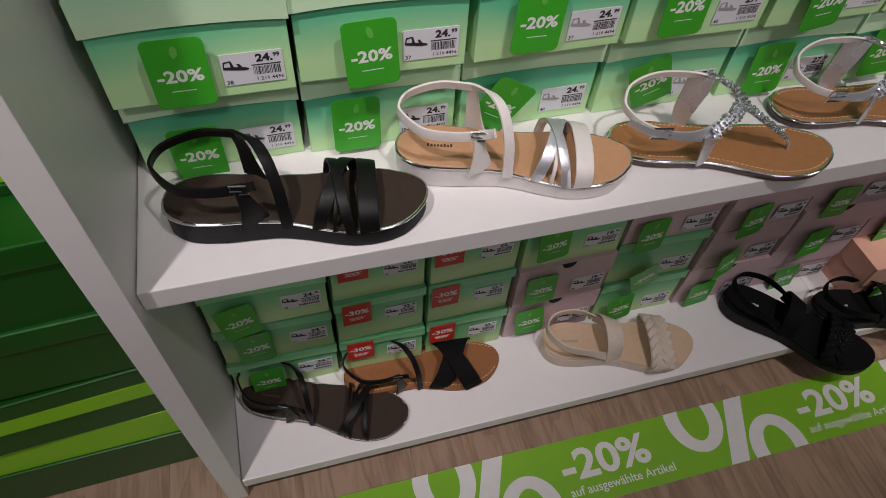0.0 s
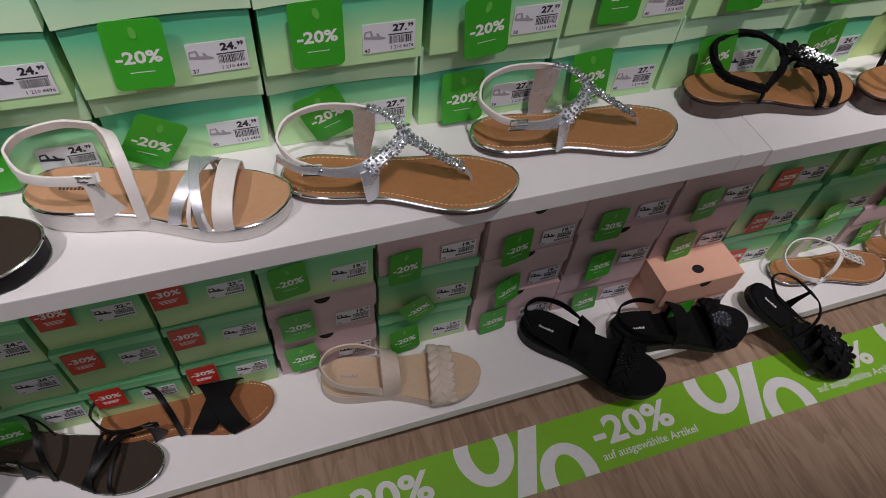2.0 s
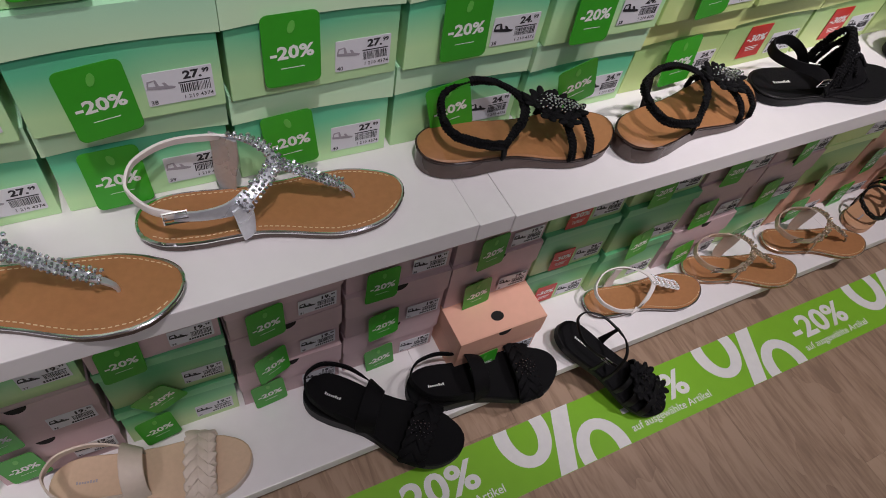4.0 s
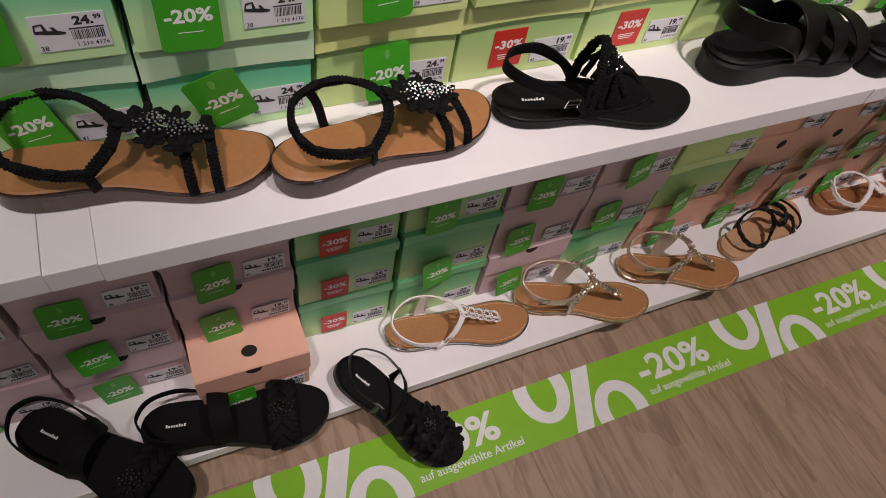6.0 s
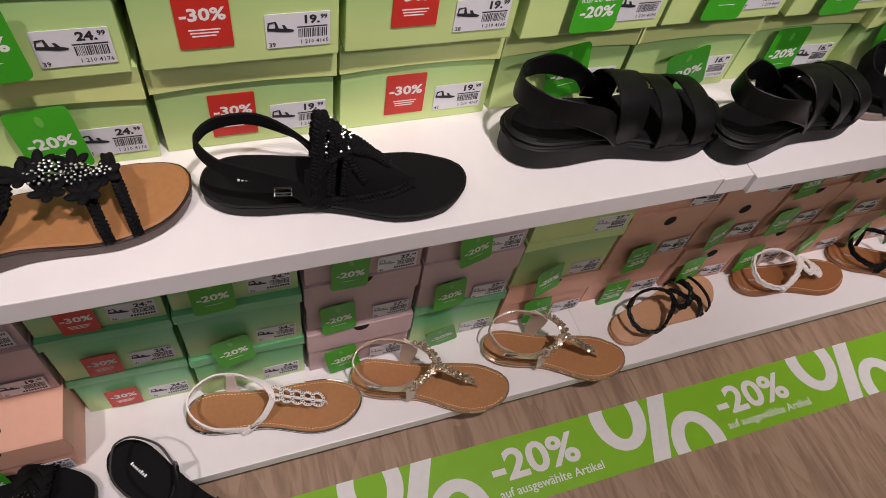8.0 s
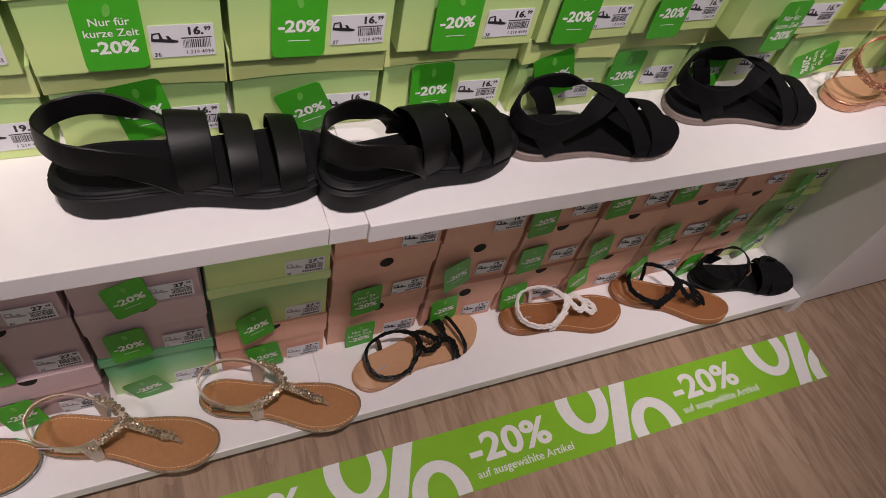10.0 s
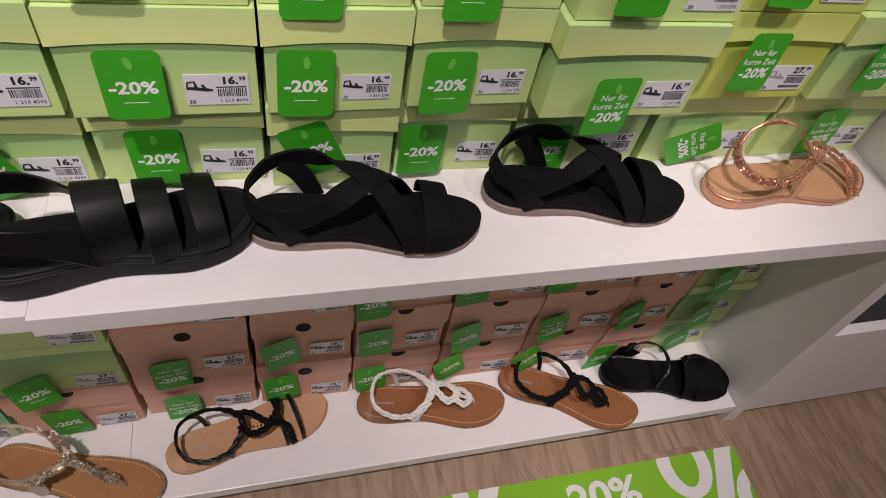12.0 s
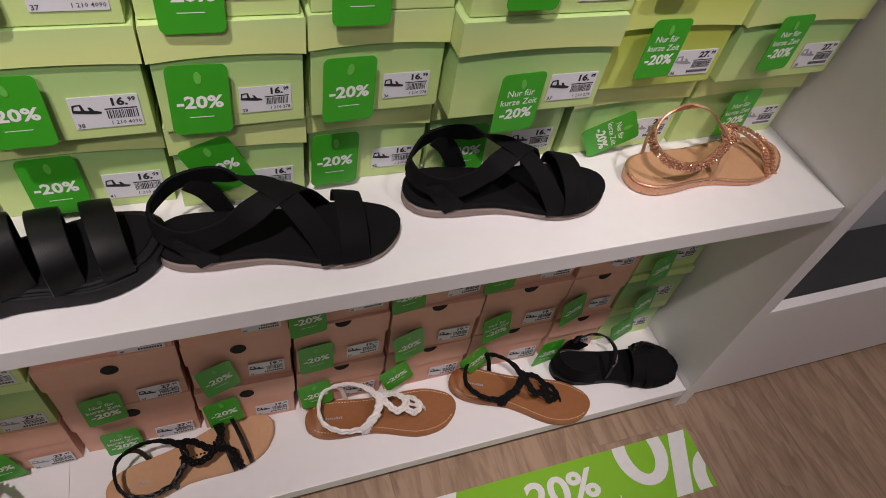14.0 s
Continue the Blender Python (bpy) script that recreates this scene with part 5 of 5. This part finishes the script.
def looped_sandal(m, where, label, cord_mat, insole, edge, stitch=True, r=0.0031, front="loops"):
    k = Last(0.245, 0.0145, 0.011)
    s = sandal(m, label, where)
    sole(s, k, edge, insole, None, stitch, 0.004, mark=PALE_INK)
    ring_loop(s, k, lambda p: cord(s, k, p, r, cord_mat, "ankle_loop", 0.046, flat=0.15), 0.002)
    strap(s, k, [(0.35, -1.04, 0.017), (0.36, -1.05, 0.006), (0.365, -1.03, -0.003)], 0.007, cord_mat, "side_strap")
    strap(s, k, [(0.20, 0.95, 0.048), (0.24, 1.05, 0.03), (0.27, 1.02, -0.003)], 0.007, cord_mat, "side_strap")
    if front == "bars":
        cord(s, k, [(0.44, -0.3, 0.045), (0.50, -0.7, 0.034), (0.60, -0.5, 0.036), (0.68, 0.1, 0.036), (0.70, 0.7, 0.024), (0.71, 1.03, -0.003)], r, cord_mat, pitch=0.034, flat=0.2)
        cord(s, k, [(0.44, 0.3, 0.050), (0.52, 0.2, 0.044), (0.60, -0.3, 0.036), (0.70, -0.5, 0.028), (0.73, -1.03, -0.003)], r, cord_mat, pitch=0.034, flat=0.2)
        for u in (0.66, 0.76):
            strap(s, k, k.arch(u + 0.03, u, 0.033), 0.006, cord_mat, "toe_strap", raw=True)
        gems(s, k, [(0.50, -0.45, 0.040), (0.58, -0.4, 0.039), (0.66, 0.0, 0.039)], JET, 0.002, 1)
    else:
        cord(s, k, [(0.45, -0.4, 0.040), (0.50, 0.2, 0.046), (0.58, 0.42, 0.036), (0.65, 0.1, 0.028), (0.58, -0.35, 0.032), (0.50, 0.0, 0.043), (0.46, 0.3, 0.050)], r, cord_mat, pitch=0.034, flat=0.2)
        cord(s, k, [(0.62, 0.2, 0.029), (0.69, 0.35, 0.022), (0.745, 0.05, 0.014), (0.69, -0.28, 0.02), (0.62, -0.05, 0.029)], r * 0.9, cord_mat, pitch=0.034, flat=0.2)
        strap(s, k, [(0.785, 0.02, 0.0), (0.775, 0.02, 0.008), (0.74, 0.04, 0.014), (0.66, 0.05, 0.026)], 0.005, cord_mat, "toe_post")
        cord(s, k, [(0.46, -0.5, 0.034), (0.40, -0.95, 0.020), (0.385, -1.04, -0.002)], r, cord_mat, pitch=0.034, flat=0.2)
    return s


def covered_sandal(m, where, label):
    k = Last(0.243, 0.018, 0.012)
    s = sandal(m, label, where)
    sole(s, k, RUBBER, MATT_BLACK, None)
    cup = [(0.30, -1.0, 0.010), (0.18, -1.06, 0.018), (0.07, -0.9, 0.022), (0.015, -0.2, 0.024), (0.03, 0.6, 0.024), (0.13, 1.04, 0.020), (0.26, 1.02, 0.010)]
    strap(s, k, cup, 0.030, MATT_BLACK, "heel_cup", 0.0030)
    strap(s, k, [(0.16, 0.95, 0.03), (0.14, 0.8, 0.048), (0.16, 0.55, 0.064)], 0.013, MATT_BLACK, "heel_strap")
    strap(s, k, [(0.10, 0.2, 0.064), (0.16, 0.55, 0.065), (0.26, 0.75, 0.067), (0.36, 0.55, 0.064), (0.42, 0.0, 0.052), (0.41, -0.6, 0.036), (0.38, -1.0, 0.006)], 0.009, BLACK, "ankle_strap")
    buckle(s, k.at(0.415, -0.55, 0.041), 0.016, 70)
    for u, h, w in ((0.72, 0.028, 0.026), (0.79, 0.026, 0.022), (0.845, 0.022, 0.016), (0.885, 0.017, 0.012), (0.915, 0.012, 0.009)):
        strap(s, k, k.arch(u, u, h), w, MATT_BLACK, "toe_panel", 0.0030, raw=True)
    strap(s, k, k.arch(0.63, 0.66, 0.032)[:8], 0.034, MATT_BLACK, "side_panel", 0.0030, raw=True)
    cord(s, k, [(0.60, 0.15, 0.033), (0.64, 0.55, 0.034), (0.72, 0.72, 0.030), (0.80, 0.6, 0.026)], 0.0030, BLACK, "braided_strap", 0.014)
    return s


def up(x, y, yaw):
    return pose(x, y, Z_UP + 0.0004, 0, 0, yaw)


def low(x, y, yaw, tilt=0.0, dz=0.0, lean=0.0):
    return pose(x, y, Z_LOW + 0.0004 + dz, lean, tilt, yaw)


def display():
    crossed_strap_sandal(up(0.155, 0.058, -9.5), "U", "black strappy sandal with dark brown insole and wedge sole", BLACK, BLACK, UMBER, RUBBER, CHROME, 0.032, 0.024)
    crossed_strap_sandal(up(0.381, 0.075, -16), "U", "white strappy sandal with silver bands and tan insole", WHITE_LEATHER, SILVER, NUDE, WHITE_LEATHER, CHROME, 0.030, 0.022)
    jewel_thong(up(0.617, 0.050, -17), "U", "silver toe-post sandal with crystal trim, strap end loose", SILVER, CRYSTAL, CHROME, loose=True)
    jewel_thong(up(0.837, 0.077, -9), "U", "silver toe-post sandal with crystal trim, strap buckled", SILVER, CRYSTAL, CHROME)
    flower_sandal(up(1.112, 0.083, -7), "U", "tan sandal with black braided loop and beaded flowers")
    flower_sandal(up(1.345, 0.061, 10), "U", "tan sandal with black braided loop and beaded flowers", 0.245)
    crochet_sandal(up(1.593, 0.060, -10.5), "U", "black crocheted toe-post sandal with slingback buckle")
    platform_sandal(up(1.897, 0.077, -2), "U", "black platform sandal with three wide leather bands", 0.260)
    platform_sandal(up(2.119, 0.057, 11), "U", "black platform sandal turned slightly, three wide leather bands", 0.242)
    elastic_sandal(up(2.343, 0.065, -5.5), "U", "black elastic sandal with crossed bands and taupe sole")
    elastic_sandal(up(2.593, 0.085, -8), "U", "black elastic sandal with crossed bands and taupe sole")
    rose_sandal(up(2.863, 0.083, 2), "U", "rose gold beaded sandal with tan insole")
    crossed_strap_sandal(low(0.135, 0.068, -24), "L", "black thin-strap sandal with dark brown insole", BLACK, BLACK, UMBER, BROWN_EDGE, CHROME, 0.017, 0.013, True)
    wide_cross_sandal(low(0.300, 0.092, -5), "L", "tan sandal with wide crossed black bands")
    woven_band_sandal(low(0.630, 0.056, -14), "L", "cream sandal with chunky woven toe band", CREAM, CREAM, BEIGE, 0.0125, PALE_INK)
    woven_band_sandal(low(0.953, 0.012, -45), "L", "black sandal with woven band overhanging the board edge", MATT_BLACK, RUBBER, MATT_BLACK, 0.0105, TAG_INK, True)
    woven_band_sandal(low(1.132, 0.012, -11), "L", "black sandal with woven beaded toe band", MATT_BLACK, RUBBER, MATT_BLACK, 0.0105, TAG_INK, True)
    ornament_sandal(low(1.358, -0.045, -52, 21.0, -0.0136), "L", "black flowered sandal tipping over the board edge")
    chain_thong(low(1.504, 0.054, -10), "L", "white sandal with sequinned chain and tan insole")
    jewel_thong(low(1.738, 0.034, -20.5), "L", "gold beaded toe-post sandal with clear heel strap", GOLD_LEATHER, PEARL, PEARL, True)
    jewel_thong(low(1.955, 0.033, -21), "L", "gold beaded toe-post sandal with clear heel strap", GOLD_LEATHER, PEARL, PEARL, True, TAN, 0.243)
    looped_sandal(low(2.192, 0.064, 13), "L", "nude sandal with glossy black braided straps", BLACK, NUDE, NUDE, False, 0.0028, "bars")
    looped_sandal(low(2.478, 0.067, -8), "L", "brown sandal with white braided loops", WHITE_LEATHER, COGNAC, COGNAC)
    looped_sandal(low(2.713, 0.047, -26), "L", "brown sandal with black braided loops", MATT_BLACK, COGNAC, COGNAC)
    covered_sandal(low(2.905, 0.054, -12), "L", "black closed-toe strappy sandal with ankle loop")


display()


# ---------- floor planks ----------
def planks():
    w, length, wall_y = 0.185, 1.22, 0.558
    near, far = {}, bmesh.new()
    rnd = random.Random(3)
    for i in range(-13, 33):
        x1 = min(5.998, 0.07 + i * w)
        x0 = max(-2.498, 0.07 + (i - 1) * w)
        if x1 - x0 < 0.02:
            continue
        y1 = wall_y
        piece = rnd.choice((0.33, 0.61, 0.92, 1.22))
        while y1 > -3.297:
            y0 = max(-3.298, y1 - piece)
            if -0.9 < x0 and x1 < 4.6 and y0 > -2.2:
                size = round(y1 - y0, 3)
                if size not in near:
                    near[size] = mesh_of(blocks((0, size - 0.0004, 0, w - 0.0004, -0.003, 0.0)), FLOOR, name="plank")
                put("plank", near[size], floor, "", pose(x1, y0, -0.00005, 0, 0, 90))
            else:
                block(far, x0, x1 - 0.0004, y0, y1 - 0.0004, -0.003, -0.00005)
            y1, piece = y0, length
    me = mesh_of(far, FLOOR, name="far_planks")
    me.transform(pose(0, 0, 0, 0, 0, -90))
    tagged(put("far_planks", me, floor, "", pose(0, 0, 0, 0, 0, 90)), kind="stuff")


planks()
